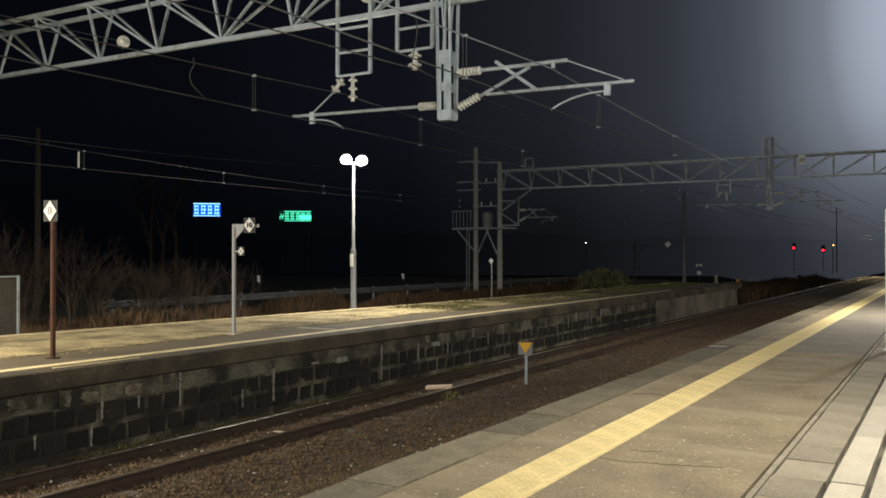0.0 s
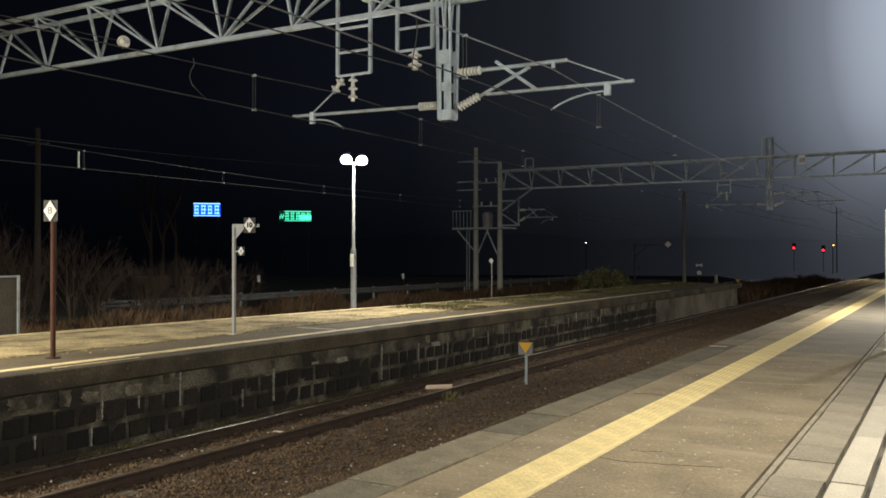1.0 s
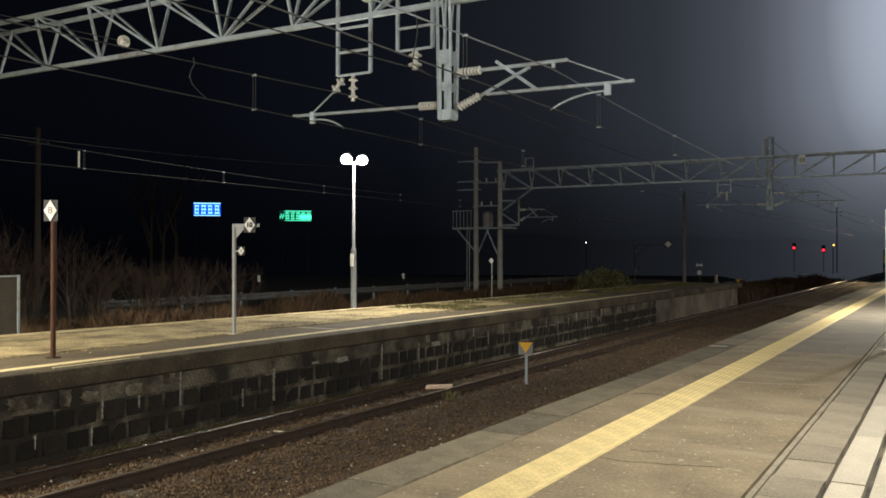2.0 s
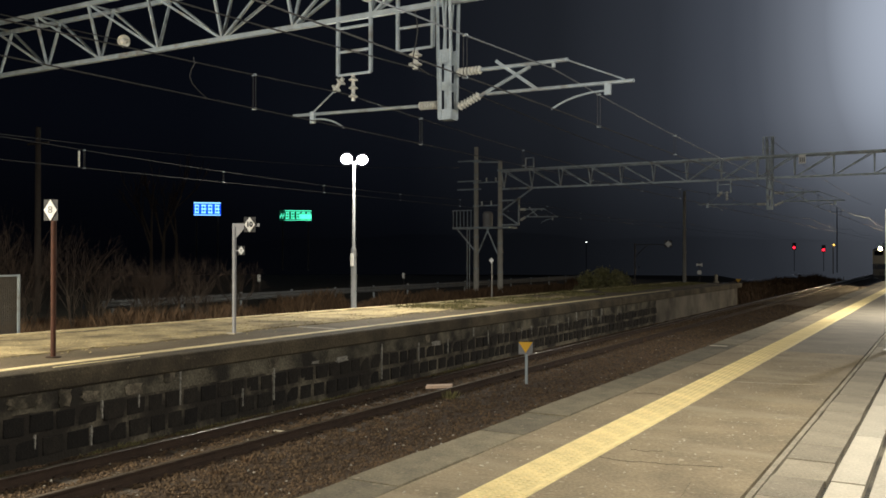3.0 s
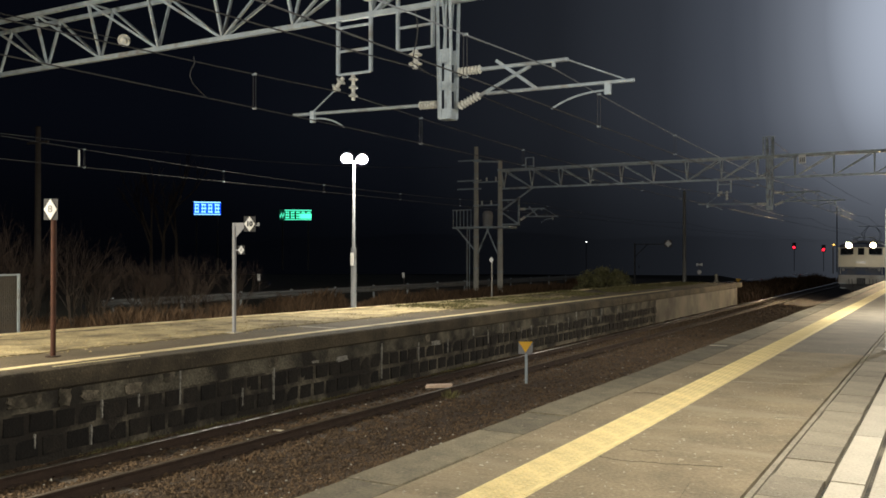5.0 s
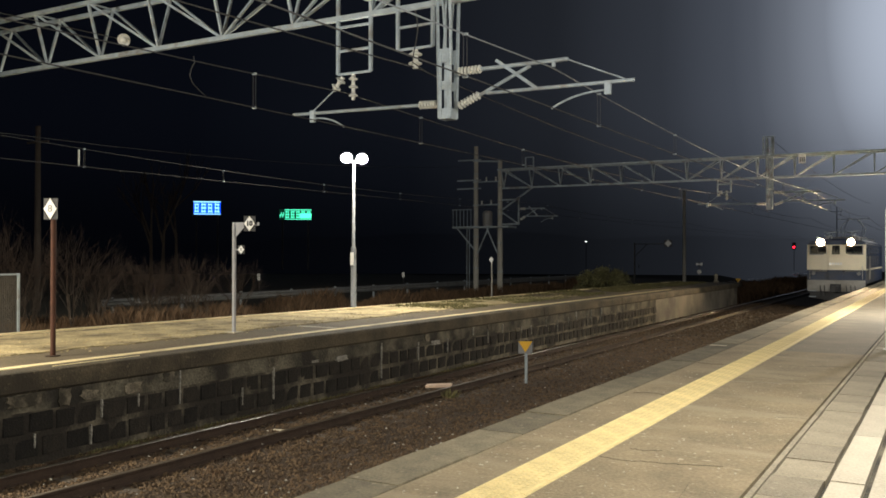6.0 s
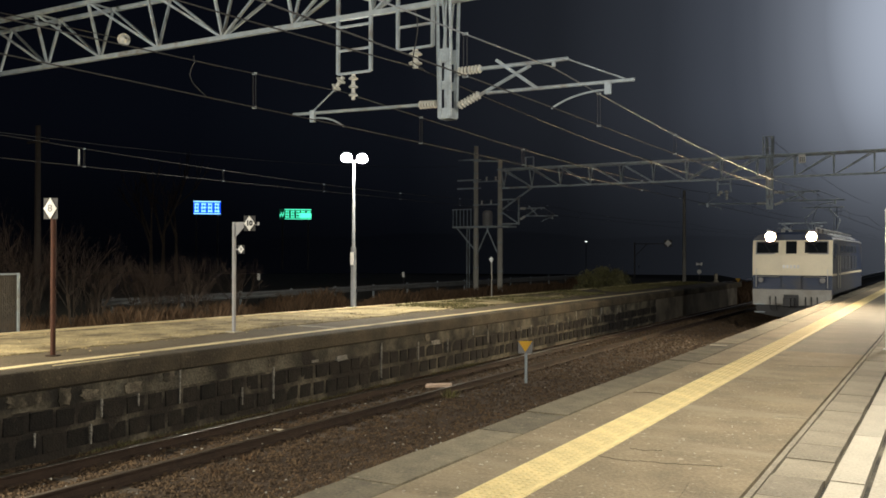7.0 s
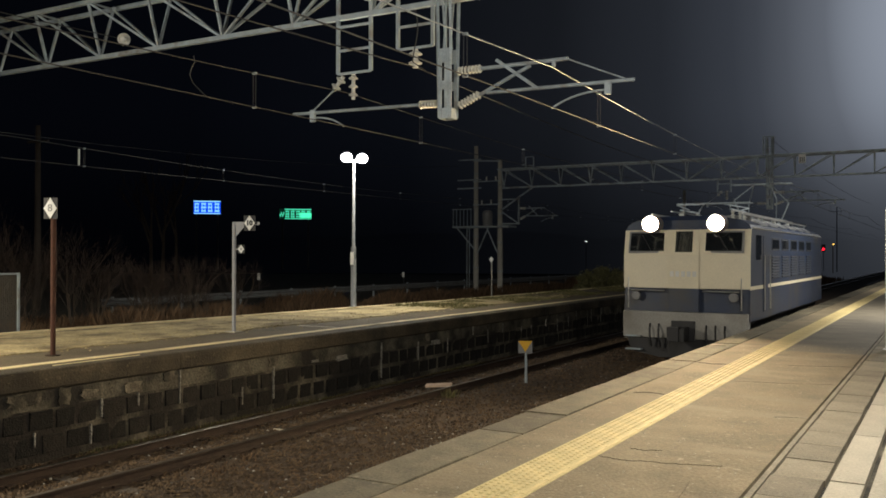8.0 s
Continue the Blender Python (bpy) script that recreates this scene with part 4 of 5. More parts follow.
def build_signs():
    s = thing("stop_marker", "white diamond marker with number eight on a rust-brown post", "sign", (-11.84, 8.67, PZ))
    bm = BM()
    rod(bm, (0, 0, 0), (0, 0, 2.28), 0.039, n=14)
    part("post", bm, M_BROWNPOST, s, "rust-brown painted steel post")
    bm = BM()
    lathe(bm, [(0.11, 0), (0.11, 0.012), (0.05, 0.016)], (0, 0, 0), n=14)
    part("base_plate", bm, M_RUST, s)
    diamond_plate(s, (0, -0.055, 2.24), 0.16, "8", wide=0.62)

    s = thing("stop_marker", "white diamond marker with number ten on a grey bracket post", "sign", (-12.34, 13.11, PZ))
    bm = BM()
    bx(bm, -0.028, 0.028, -0.028, 0.028, 0, 2.19)
    part("post", bm, M_GREYPOST, s, "light grey square steel post", bevel=0.006)
    m = pose(0, 0, 0, 0, 0, 27)
    bm = BM()
    bx(bm, -0.03, 0.50, -0.028, 0.028, 2.13, 2.19, m)
    part("arm", bm, M_GREYPOST, s)
    bm = BM()
    prism(bm, [(0.0, 2.14), (0.24, 2.14), (0.0, 1.86)], "y", -0.008, 0.008)
    bmesh.ops.transform(bm, matrix=m, verts=bm.verts)
    part("gusset", bm, M_GREYPOST, s, "triangular gusset plate")
    diamond_plate(s, m @ Vector((0.32, -0.05, 2.165)), 0.15, "10", True)
    diamond_plate(s, m @ Vector((0.15, -0.04, 1.65)), 0.085, "8", True)
    bar("small_arm", m @ Vector((0, 0, 1.65)), m @ Vector((0.15, -0.02, 1.65)), 0.015, s, M_GREYPOST)
    bm = BM()
    bx(bm, 0.40, 0.47, -0.03, 0.0, 2.14, 2.19, m)
    part("bracket", bm, M_BLACK, s)
    bm = BM()
    bx(bm, -0.13, 0.13, -0.13, 0.13, 0, 0.02)
    part("base_plate", bm, M_PALE, s)

    s = thing("track_marker", "yellow inverted triangle marker on a short post in the ballast", "sign", (-7.9, 17.3, -0.25))
    bm = BM()
    rod(bm, (0, 0, 0), (0, 0, 0.85), 0.03, n=10)
    part("post", bm, M_GALV, s, "dull grey post")
    m = Matrix.Translation((0, -0.04, 0.87)) @ pose(0, 0, 0, 0, 0, 26)
    bm = BM()
    bx(bm, -0.15, 0.15, 0.002, 0.014, -0.13, 0.13, m)
    part("backing_plate", bm, M_LOCOGREY, s, "dark grey square plate")
    bm = BM()
    prism(bm, [(-0.15, 0.135), (0, -0.10), (0.15, 0.135)], "y", -0.01, 0.0)
    bmesh.ops.transform(bm, matrix=m, verts=bm.verts)
    part("triangle", bm, M_YELLOW, s, "yellow inverted triangle")

    # markers farther along the line
    s = thing("far_marker", "pale diamond marker on a post in the grass", "sign", (-17.0, 33.7, 0.2))
    bar("post", (0, 0, 0), (0, 0, 2.3), 0.03, s, M_POLE)
    diamond_plate(s, (0, -0.05, 2.2), 0.14, "", False)
    s = thing("far_marker", "white diamond marker hung from a dark bracket post", "sign", (-19.4, 60.9, 0.2))
    bar("post", (0, 0, 0), (0, 0, 3.3), 0.06, s, M_WIRE)
    bar("arm", (0, 0, 3.2), (2.2, 0, 3.2), 0.04, s, M_WIRE)
    bar("brace", (0, 0, 2.3), (0.9, 0, 3.18), 0.03, s, M_WIRE)
    diamond_plate(s, (2.4, -0.05, 3.23), 0.24, "", True, wide=1.0)
    s = thing("far_marker", "white bow-tie and disc marker on a thin post", "sign", (-15.5, 63.5, 0.0))
    bar("post", (0, 0, 0), (0, 0, 2.1), 0.03, s, M_BLACK)
    bm = BM()
    prism(bm, [(-0.22, 1.85), (0, 1.94), (0.22, 1.85), (0.22, 2.09), (0, 2.0), (-0.22, 2.09)], "y", -0.06, -0.04)
    part("bow_tie", bm, M_WHITE, s)
    bm = BM()
    lathe(bm, [(0.16, 0), (0.16, 0.02)], (0, -0.05, 1.43), (0, -1, 0), 16)
    part("disc", bm, M_WHITE, s)
    s = thing("far_marker", "squat white painted marker with dark band", "sign", (-14.5, 64.2, 0.0))
    bm = BM()
    lathe(bm, [(0.19, 0), (0.19, 0.75), (0.12, 0.85), (0.12, 1.25), (0.05, 1.3)], (0, 0, 0), n=12)
    part("body", bm, M_PALE, s)
    s = thing("far_marker", "small yellow inverted triangle marker", "sign", (-14.0, 69.3, 0.0))
    bar("post", (0, 0, 0), (0, 0, 0.6), 0.03, s, M_BLACK)
    bm = BM()
    prism(bm, [(-0.2, 0.85), (0, 0.55), (0.2, 0.85)], "y", -0.05, -0.03)
    part("triangle", bm, M_YELLOW, s)

    s = thing("edge_post", "white painted steel post on the near platform", "post", (-0.87, 16.27, PZ))
    bm = BM()
    lathe(bm, [(0.10, 0), (0.10, 0.015), (0.065, 0.02), (0.065, 2.32), (0.04, 2.35)], (0, 0, 0), n=16)
    part("post", bm, M_WHITE, s)


def build_small_things():
    b = BM()
    bx(b, -0.26, 0.26, -0.11, 0.11, 0, 0.05)
    ob = whole("loose_board", b, M_PLANK, "short bleached wooden board lying in the track", "board", bevel=0.01)
    ob.matrix_world = pose(-8.93, 15.35, -0.05, 2, -3, 22)
    rng = random.Random(11)
    for x, y, n, h, mt, lab in ((-8.32, 14.7, 130, 0.22, M_GREENGRASS, "small green weed in the ballast"), (-9.9, 8.2, 30, 0.14, M_DRYGRASS, "dry weed by the platform wall"),
                                (-8.15, 8.9, 26, 0.14, M_DRYGRASS, "dry weed in the ballast")):
        verts, faces = [], []
        for k in range(n):
            a, r = rng.uniform(0, 6.28), rng.uniform(0, 0.15)
            c = Vector((x + r * math.cos(a), y + r * math.sin(a), -0.2))
            tip = c + Vector((rng.uniform(-0.1, 0.1), rng.uniform(-0.1, 0.1), rng.uniform(0.4, 1.0) * h + 0.03))
            w = Vector((math.cos(a + 1.5), math.sin(a + 1.5), 0)) * 0.014
            i = len(verts)
            mid = (c + tip) / 2
            verts += [tuple(c), tuple(mid + w), tuple(tip), tuple(mid - w)]
            faces.append((i, i + 1, i + 2, i + 3))
        me = bpy.data.meshes.new("weed")
        me.from_pydata(verts, [], faces)
        me.materials.append(mt)
        tagged(new("weed", me), lab, "weed")
    bm = BM()
    bx(bm, -0.11, 0.11, -0.02, 0.02, 0, 0.022)
    mk = whole("sleeper_mark", bm, M_PALE, "small white painted mark on a sleeper", "mark")
    mk.matrix_world = pose(-9.05, 10.64, -0.143, 0, 0, 10)
    # thin flat pale strips on the platforms
    for x, y, a, b2, z in ((-3.45, 15.44, 0.14, 0.05, PZ + 0.010), (-11.75, 15.0, 0.5, 0.05, PZ + 0.003)):
        bm = BM()
        bx(bm, x - a, x + a, y - b2, y + b2, z - 0.002, z + 0.006)
        whole("paving_patch", bm, M_PALE, "small flat pale strip on the platform", "patch")


def leafy(name, c, rad, n, label, category, seed, size=0.10):
    """A shrub crown of many small leaves over short branches, with an uneven outline."""
    rng = random.Random(seed)
    t = thing(name, label, category, c)
    bm = BM()
    for k in range(14):
        a = rng.uniform(0, 6.28)
        rod(bm, (0.1 * math.cos(a), 0.1 * math.sin(a), 0), (rad[0] * 0.7 * math.cos(a), rad[1] * 0.7 * math.sin(a), rad[2] * rng.uniform(0.4, 0.9)), 0.03, 0.008, n=5)
    part("branches", bm, M_BARK, t)
    verts, faces = [], []
    clumps = [(rng.uniform(0, 6.28), rng.uniform(0.3, 1.0), rng.uniform(0.1, 1.0)) for _ in range(60)]
    for k in range(n):
        a, r, h = clumps[rng.randrange(60)]
        lift = math.sqrt(max(0.0, 1 - r * r * 0.8))
        p = Vector((rad[0] * r * math.cos(a), rad[1] * r * math.sin(a), rad[2] * h * lift + 0.1))
        p += Vector((rng.gauss(0, 0.13), rng.gauss(0, 0.13), rng.gauss(0, 0.10)))
        p.z = max(0.05, p.z)
        q = Euler((rng.uniform(0, 6), rng.uniform(0, 6), rng.uniform(0, 6))).to_matrix()
        s = size * rng.uniform(0.6, 1.2)
        i = len(verts)
        verts += [tuple(p + q @ Vector(v)) for v in ((-s, 0, 0), (0, s * 0.45, 0), (s, 0, 0), (0, -s * 0.45, 0))]
        faces.append((i, i + 1, i + 2, i + 3))
    me = bpy.data.meshes.new("crown")
    me.from_pydata(verts, [], faces)
    me.materials.append(M_LEAF)
    ob = new("crown", me)
    ob.parent = t
    return t


def bare_tree(name, c, height, seed, label, trunk=0.06, spread=0.5, stems=1, depth=5):
    rng = random.Random(seed)
    t = thing(name, label, "tree", c)
    tb, wb = [[], []], [[], []]

    def seg(store, p, q, r0, r1, n):
        verts, faces = store
        turn = (q - p).to_track_quat("Z", "Y").to_matrix()
        i = len(verts)
        for cc, r in ((p, r0), (q, r1)):
            for k in range(n):
                a = 2 * math.pi * k / n
                verts.append(tuple(cc + turn @ Vector((r * math.cos(a), r * math.sin(a), 0))))
        for k in range(n):
            j = (k + 1) % n
            faces.append((i + k, i + j, i + n + j, i + n + k))

    def grow(p, d, length, r, level):
        q = p + d * length
        seg(tb if level < 2 else wb, p, q, r, r * 0.68, 7 if level < 2 else 3)
        if level >= depth:
            return
        for k in range(rng.choice((2, 3, 3))):
            nd = (d + Vector((rng.gauss(0, spread), rng.gauss(0, spread), rng.gauss(0.10, spread * 0.6)))).normalized()
            grow(p + d * length * rng.uniform(0.6, 1.0), nd, length * rng.uniform(0.58, 0.82), r * 0.6, level + 1)
    for k in range(stems):
        d = Vector((rng.gauss(0, 0.16 if stems > 1 else 0.04), rng.gauss(0, 0.16 if stems > 1 else 0.04), 1)).normalized()
        grow(Vector((0, 0, 0)), d, height * 0.34, trunk, 0)
    for nm, store, mt in (("trunk", tb, M_BARK), ("crown", wb, M_TWIG)):
        me = bpy.data.meshes.new(nm)
        me.from_pydata(store[0], [], store[1])
        me.materials.append(mt)
        ob = new(nm, me)
        ob.parent = t
    return t


def grass(name, spots, n, h, material, label, seed, w=0.008):
    """Blades in tufts scattered over rectangles (x0, x1, y0, y1, z)."""
    rng = random.Random(seed)
    verts, faces = [], []
    for x0, x1, y0, y1, z in spots:
        for k in range(n):
            cx, cy = rng.uniform(x0, x1), rng.uniform(y0, y1)
            den = noise.noise(Vector((cx * 0.5, cy * 0.5, seed)))
            if den < -0.15:
                continue
            for b in range(rng.randint(5, 9)):
                a = rng.uniform(0, 6.28)
                p = Vector((cx + rng.gauss(0, 0.06), cy + rng.gauss(0, 0.06), z))
                ln = h * rng.uniform(0.35, 1.0) * (0.7 + den)
                lean = Vector((math.cos(a), math.sin(a), 0)) * ln * rng.uniform(0.05, 0.45)
                side = Vector((math.cos(a + 1.57), math.sin(a + 1.57), 0)) * w * (1 + 0.03 * cy)
                i = len(verts)
                verts += [tuple(p - side), tuple(p + side), tuple(p + lean * 0.4 + Vector((0, 0, ln * 0.6)) + side * 0.6), tuple(p + lean + Vector((0, 0, ln)))]
                faces.append((i, i + 1, i + 2, i + 3))
    return stuff_mesh(name, verts, faces, material, label, "grass")


def build_vegetation():
    grass("dry_grass", [(-20.2, -16.3, 8, 60, -0.3), (-23.2, -20.2, 10, 62, 0.25)], 9500, 0.78, M_DRYGRASS, "tall withered brown grass beside the track", 3, 0.0055)
    grass("platform_grass", [(-14.6, -12.0, 22, 51, PZ + 0.0)], 4200, 0.085, M_GREENGRASS, "short green grass on the island platform", 6, 0.008)
    grass("dry_grass", [(-16.0, -10.6, 52.5, 110, -0.3), (-13.5, -11.2, 52.5, 90, -0.3)], 4000, 0.8, M_DRYGRASS, "tall withered brown grass beyond the platform end", 8, 0.012)
    grass("wall_weeds", [(-10.52, -10.30, 6, 20, -0.22)], 700, 0.13, M_GREENGRASS, "low weeds and moss along the foot of the island wall", 12, 0.006)
    grass("ballast_weeds", [(-8.2, -7.9, 8.0, 8.6, -0.2), (-9.0, -8.4, 24, 30, -0.18)], 26, 0.22, M_DRYGRASS, "dry weed tufts in the ballast", 15, 0.006)
    leafy("round_shrub", (-15.75, 44.2, PZ - 0.42), (1.35, 1.3, 1.12), 12000, "rounded dark green shrub on the platform end", "shrub", 17, 0.065)
    k = 0
    rng = random.Random(77)
    for i in range(26):
        x, y = rng.uniform(-23.5, -20.6), 11.5 + i * 0.42 + rng.uniform(-0.3, 0.3)
        h = rng.uniform(2.6, 4.0) * (1.0 if y < 18.5 else 0.75)
        bare_tree("bare_shrub", (x, y, 0.2), h, 30 + k, "leafless brown thicket behind the platform", 0.014, 0.36, 6, 4)
        k += 1
    for x, y, h in ((-40, 35.7, 8), (-40.4, 36.9, 9), (-40, 37.6, 8.5)):
        bare_tree("bare_tree", (x, y, 1.0), h, 60 + k, "tall leafless tree with pale trunk in the dark", 0.11, 0.24, 1, 4)
        k += 1


def build_background():
    f = thing("fence_panel", "grey mesh fence panel with pale steel frame", "fence", (-16.15, 0, 0.8))
    for y in (5.4, 8.2, 11.03):
        bar("post", (0, y, 0), (0, y, 1.42), 0.035, f, M_GALV)
    bar("top_rail", (0, 5.4, 1.40), (0, 11.03, 1.40), 0.025, f)
    bm = BM()
    for i in range(140):
        y = 5.4 + 5.63 * i / 140
        bx(bm, -0.004, 0.004, y - 0.012, y + 0.012, 0.05, 1.4)
    for i in range(8):
        z = 0.1 + i * 0.17
        bx(bm, -0.012, -0.004, 5.4, 11.03, z, z + 0.01)
    part("mesh_panel", bm, M_FENCE, f, "fine grey steel mesh")

    g = thing("guardrail", "dull steel road guardrail on short posts", "guardrail", (-23.6, 0, 0.25))
    bm = BM()
    prism(bm, [(0, 0.64), (0.05, 0.70), (0.0, 0.77), (0.05, 0.84), (0, 0.90), (-0.02, 0.90), (0.03, 0.84), (-0.02, 0.77), (0.03, 0.70), (-0.02, 0.64)], "y", 19, 62)
    part("beam", bm, M_GUARD, g, "corrugated dull steel beam")
    for k in range(15):
        bar("post", (-0.06, 19.5 + k * 3, 0), (-0.06, 19.5 + k * 3, 0.95), 0.05, g, M_GALV)
    for x, y, h in ((-24.5, 27.5, 1.6), (-24.2, 38.0, 1.5)):
        s = thing("road_marker", "short post with a small white plate by the road", "marker", (x, y, 0.5))
        bar("post", (0, 0, 0), (0, 0, h - 0.3), 0.03, s, M_BLACK)
        bm = BM()
        bx(bm, -0.07, 0.07, -0.05, -0.03, h - 0.55, h - 0.28)
        part("plate", bm, M_WHITE, s)

    p = column("utility_pole", -22.35, 42.4, 0.0, 8.5, "concrete utility pole with crossarms and a transformer deck")
    for z, w in ((7.75, 1.0), (6.65, 1.05), (6.2, 1.05)):
        bar("crossarm", (-w, -0.2, z), (0.4, -0.2, z), 0.045, p)
    bar("crossarm", (-0.1, -0.15, 7.7), (1.5, -0.15, 7.6), 0.05, p)
    bar("crossarm", (-0.1, -0.15, 6.55), (1.5, -0.15, 6.55), 0.04, p)
    bar("crossarm", (-0.1, -0.15, 5.3), (1.5, -0.15, 5.3), 0.04, p)
    for i in range(5):
        insulator((0.15 + i * 0.28, -0.15, 5.32 if i % 2 else 6.57), (0.15 + i * 0.28, -0.15, 5.55 if i % 2 else 6.80), p, 2, 0.06, 0.03)
    bm = BM()
    bx(bm, -1.2, 2.2, -0.5, 0.5, 4.05, 4.15)
    part("deck", bm, M_GALV, p, "steel transformer deck")
    for i in range(6):
        bar("deck_rail", (-1.15 + i * 0.22, -0.5, 4.15), (-1.15 + i * 0.22, -0.5, 5.05), 0.02, p)
    bar("deck_rail", (-1.2, -0.5, 5.05), (0.0, -0.5, 5.05), 0.03, p)
    bm = BM()
    lathe(bm, [(0.05, 0), (0.26, 0.02), (0.28, 0.7), (0.2, 0.82), (0.06, 0.85)], (0.75, -0.1, 4.15), n=16)
    part("transformer", bm, M_LOCOGREY, p, "grey ribbed transformer can")
    bar("deck_brace", (0.0, -0.2, 2.9), (-1.0, -0.3, 4.05), 0.04, p)
    bar("deck_brace", (0.2, -0.2, 2.7), (0.9, -0.3, 4.05), 0.04, p)
    bar("deck_brace", (1.4, -0.2, 2.7), (0.8, -0.3, 4.05), 0.04, p)
    bar("ladder_stile", (-0.45, -0.2, 0.4), (-0.45, -0.2, 4.05), 0.025, p)
    bar("ladder_stile", (-0.30, -0.2, 0.4), (-0.30, -0.2, 4.05), 0.025, p)

    w = thing("utility_pole", "dark wooden utility pole behind the thicket", "pole", (-29.6, 21.0, 0.5))
    bm = BM()
    rod(bm, (0, 0, 0), (0, 0, 6.9), 0.13, 0.09, n=12)
    part("shaft", bm, M_DARKWOOD, w)
    bar("crossarm", (-0.6, 0, 6.3), (0.6, 0, 6.3), 0.05, w, M_DARKWOOD)
    column("utility_pole", -18.9, 72.4, 0.0, 7.9, "grey concrete pole beside the far track")
    w = thing("utility_pole", "distant slim grey pole beside the line", "pole", (-15.6, 152.0, -0.3))
    bm = BM()
    rod(bm, (0, 0, 0), (0, 0, 10.6), 0.11, 0.07, n=10)
    part("shaft", bm, M_GALV, w)
    bar("crossarm", (-0.8, 0, 9.9), (0.8, 0, 9.9), 0.05, w)

    # colour-light signals showing red
    for x, y, z in ((-21.67, 150.0, 3.95), (-17.33, 150.0, 3.58)):
        s = thing("railway_signal", "distant railway signal showing a red light", "signal", (x, y, 0))
        bar("mast", (0, 0, -0.3), (0, 0, z + 0.6), 0.045, s, M_BLACK, square=False)
        bm = BM()
        bx(bm, -0.28, 0.28, -0.15, 0.1, z - 0.35, z + 0.75)
        part("signal_head", bm, M_BLACK, s, bevel=0.05)
        bm = BM()
        lathe(bm, [(0.18, 0), (0.18, 0.03)], (0, -0.16, z), (0, -1, 0), 18)
        part("red_lens", bm, M_RED, s, "glowing red lens")
    s = thing("road_lamp", "distant orange lamp on a bent post", "street lamp", (-14.9, 140.0, 0))
    curve_bar("post", [(0, 0, -0.3), (0, 0, 4.0), (0.1, 0, 4.2), (0.35, 0, 4.3)], 0.08, s, M_POLE)
    bm = BM()
    lathe(bm, [(0.03, 0.11), (0.10, 0.07), (0.11, 0.0), (0.05, -0.08)], (0.1, -0.1, 4.22), n=12)
    part("lantern", bm, M_ORANGE, s, "orange glowing lantern")
    for x, y, z in ((-52.94, 140.0, 4.87), (-43.9, 140.0, 1.0)):
        s = thing("yard_lamp", "tiny distant white lamp on a pole", "lamp", (x, y, 0))
        bar("post", (0, 0, 0), (0, 0, z), 0.06, s, M_BLACK)
        bm = BM()
        lathe(bm, [(0.03, -0.07), (0.085, -0.03), (0.085, 0.03), (0.03, 0.07)], (0, 0, z), n=10)
        part("lantern", bm, M_WHITELIGHT if z > 2 else M_POLE, s)

    # two lit rooftop signs far off
    def roof_sign(label, x, y, z, w, h, face, ink, glyphs, turn, skip):
        s = thing("lit_sign", label, "sign", (x, y, z), turn)
        bm = BM()
        bx(bm, -w / 2, w / 2, 0, 0.3, -h / 2, h / 2)
        part("sign_box", bm, face, s)
        for sx in (-0.4, 0.4):
            bar("support", (sx * w, 0.2, -h / 2), (sx * w, 0.2, -z + 0.5), 0.15, s, M_BLACK)
        cell = w / glyphs
        rng = random.Random(glyphs)
        for gl in range(skip, glyphs):
            x0 = -w / 2 + gl * cell
            bm = BM()
            for i in range(3):
                zz = -h * 0.32 + i * h * 0.27
                bx(bm, x0 + cell * 0.14, x0 + cell * rng.uniform(0.7, 0.88), -0.05, -0.01, zz, zz + h * 0.09)
            for i in range(2):
                xx = x0 + cell * (0.22 + 0.42 * i)
                bx(bm, xx, xx + cell * 0.08, -0.08, -0.055, -h * 0.36, h * rng.uniform(0.25, 0.38))
            part("strokes", bm, ink, s, "bright plain strokes")
        if skip:
            bm = BM()
            bx(bm, w / 2 - cell * 2.2, w / 2, -0.05, -0.012, -h * 0.36, h * 0.12)
            part("lit_panel", bm, ink, s, "bright green lit panel")
            bm = BM()
            for k in range(4):
                bx(bm, -w / 2 + cell * (0.1 + 0.22 * k), -w / 2 + cell * (0.22 + 0.22 * k), -0.05, -0.01, h * (-0.3 + 0.2 * (k % 2)), h * (0.0 + 0.2 * (k % 2)))
            part("strokes", bm, ink, s, "broken green strokes")
        bm = BM()
        bx(bm, -w / 2 + cell * skip, w / 2, -0.05, -0.01, h * 0.42, h * 0.5)
        part("border", bm, ink, s)
        bm = BM()
        bx(bm, -w / 2 + cell * skip, w / 2, -0.05, -0.01, -h * 0.5, -h * 0.44)
        part("border", bm, ink, s)
    roof_sign("blue lit rooftop sign with white strokes, far off", -86.9, 87.1, 8.9, 3.5, 1.75, M_BLUESIGN, M_BLUETEXT, 4, 40, 0)
    roof_sign("green lit rooftop sign with pale strokes, partly hidden", -79.0, 96.0, 8.2, 4.4, 1.4, M_GREENSIGN, M_GREENTEXT, 6, 36, 1)


build_signs()
for lx, ly in ISLAND_LAMPS:
    lamp_post_island(lx, ly)
for lx, ly in NEAR_LAMPS:
    lamp_post_near(lx, ly)
build_small_things()
build_vegetation()
build_background()

# ---------------------------------------------------------------- electric locomotive


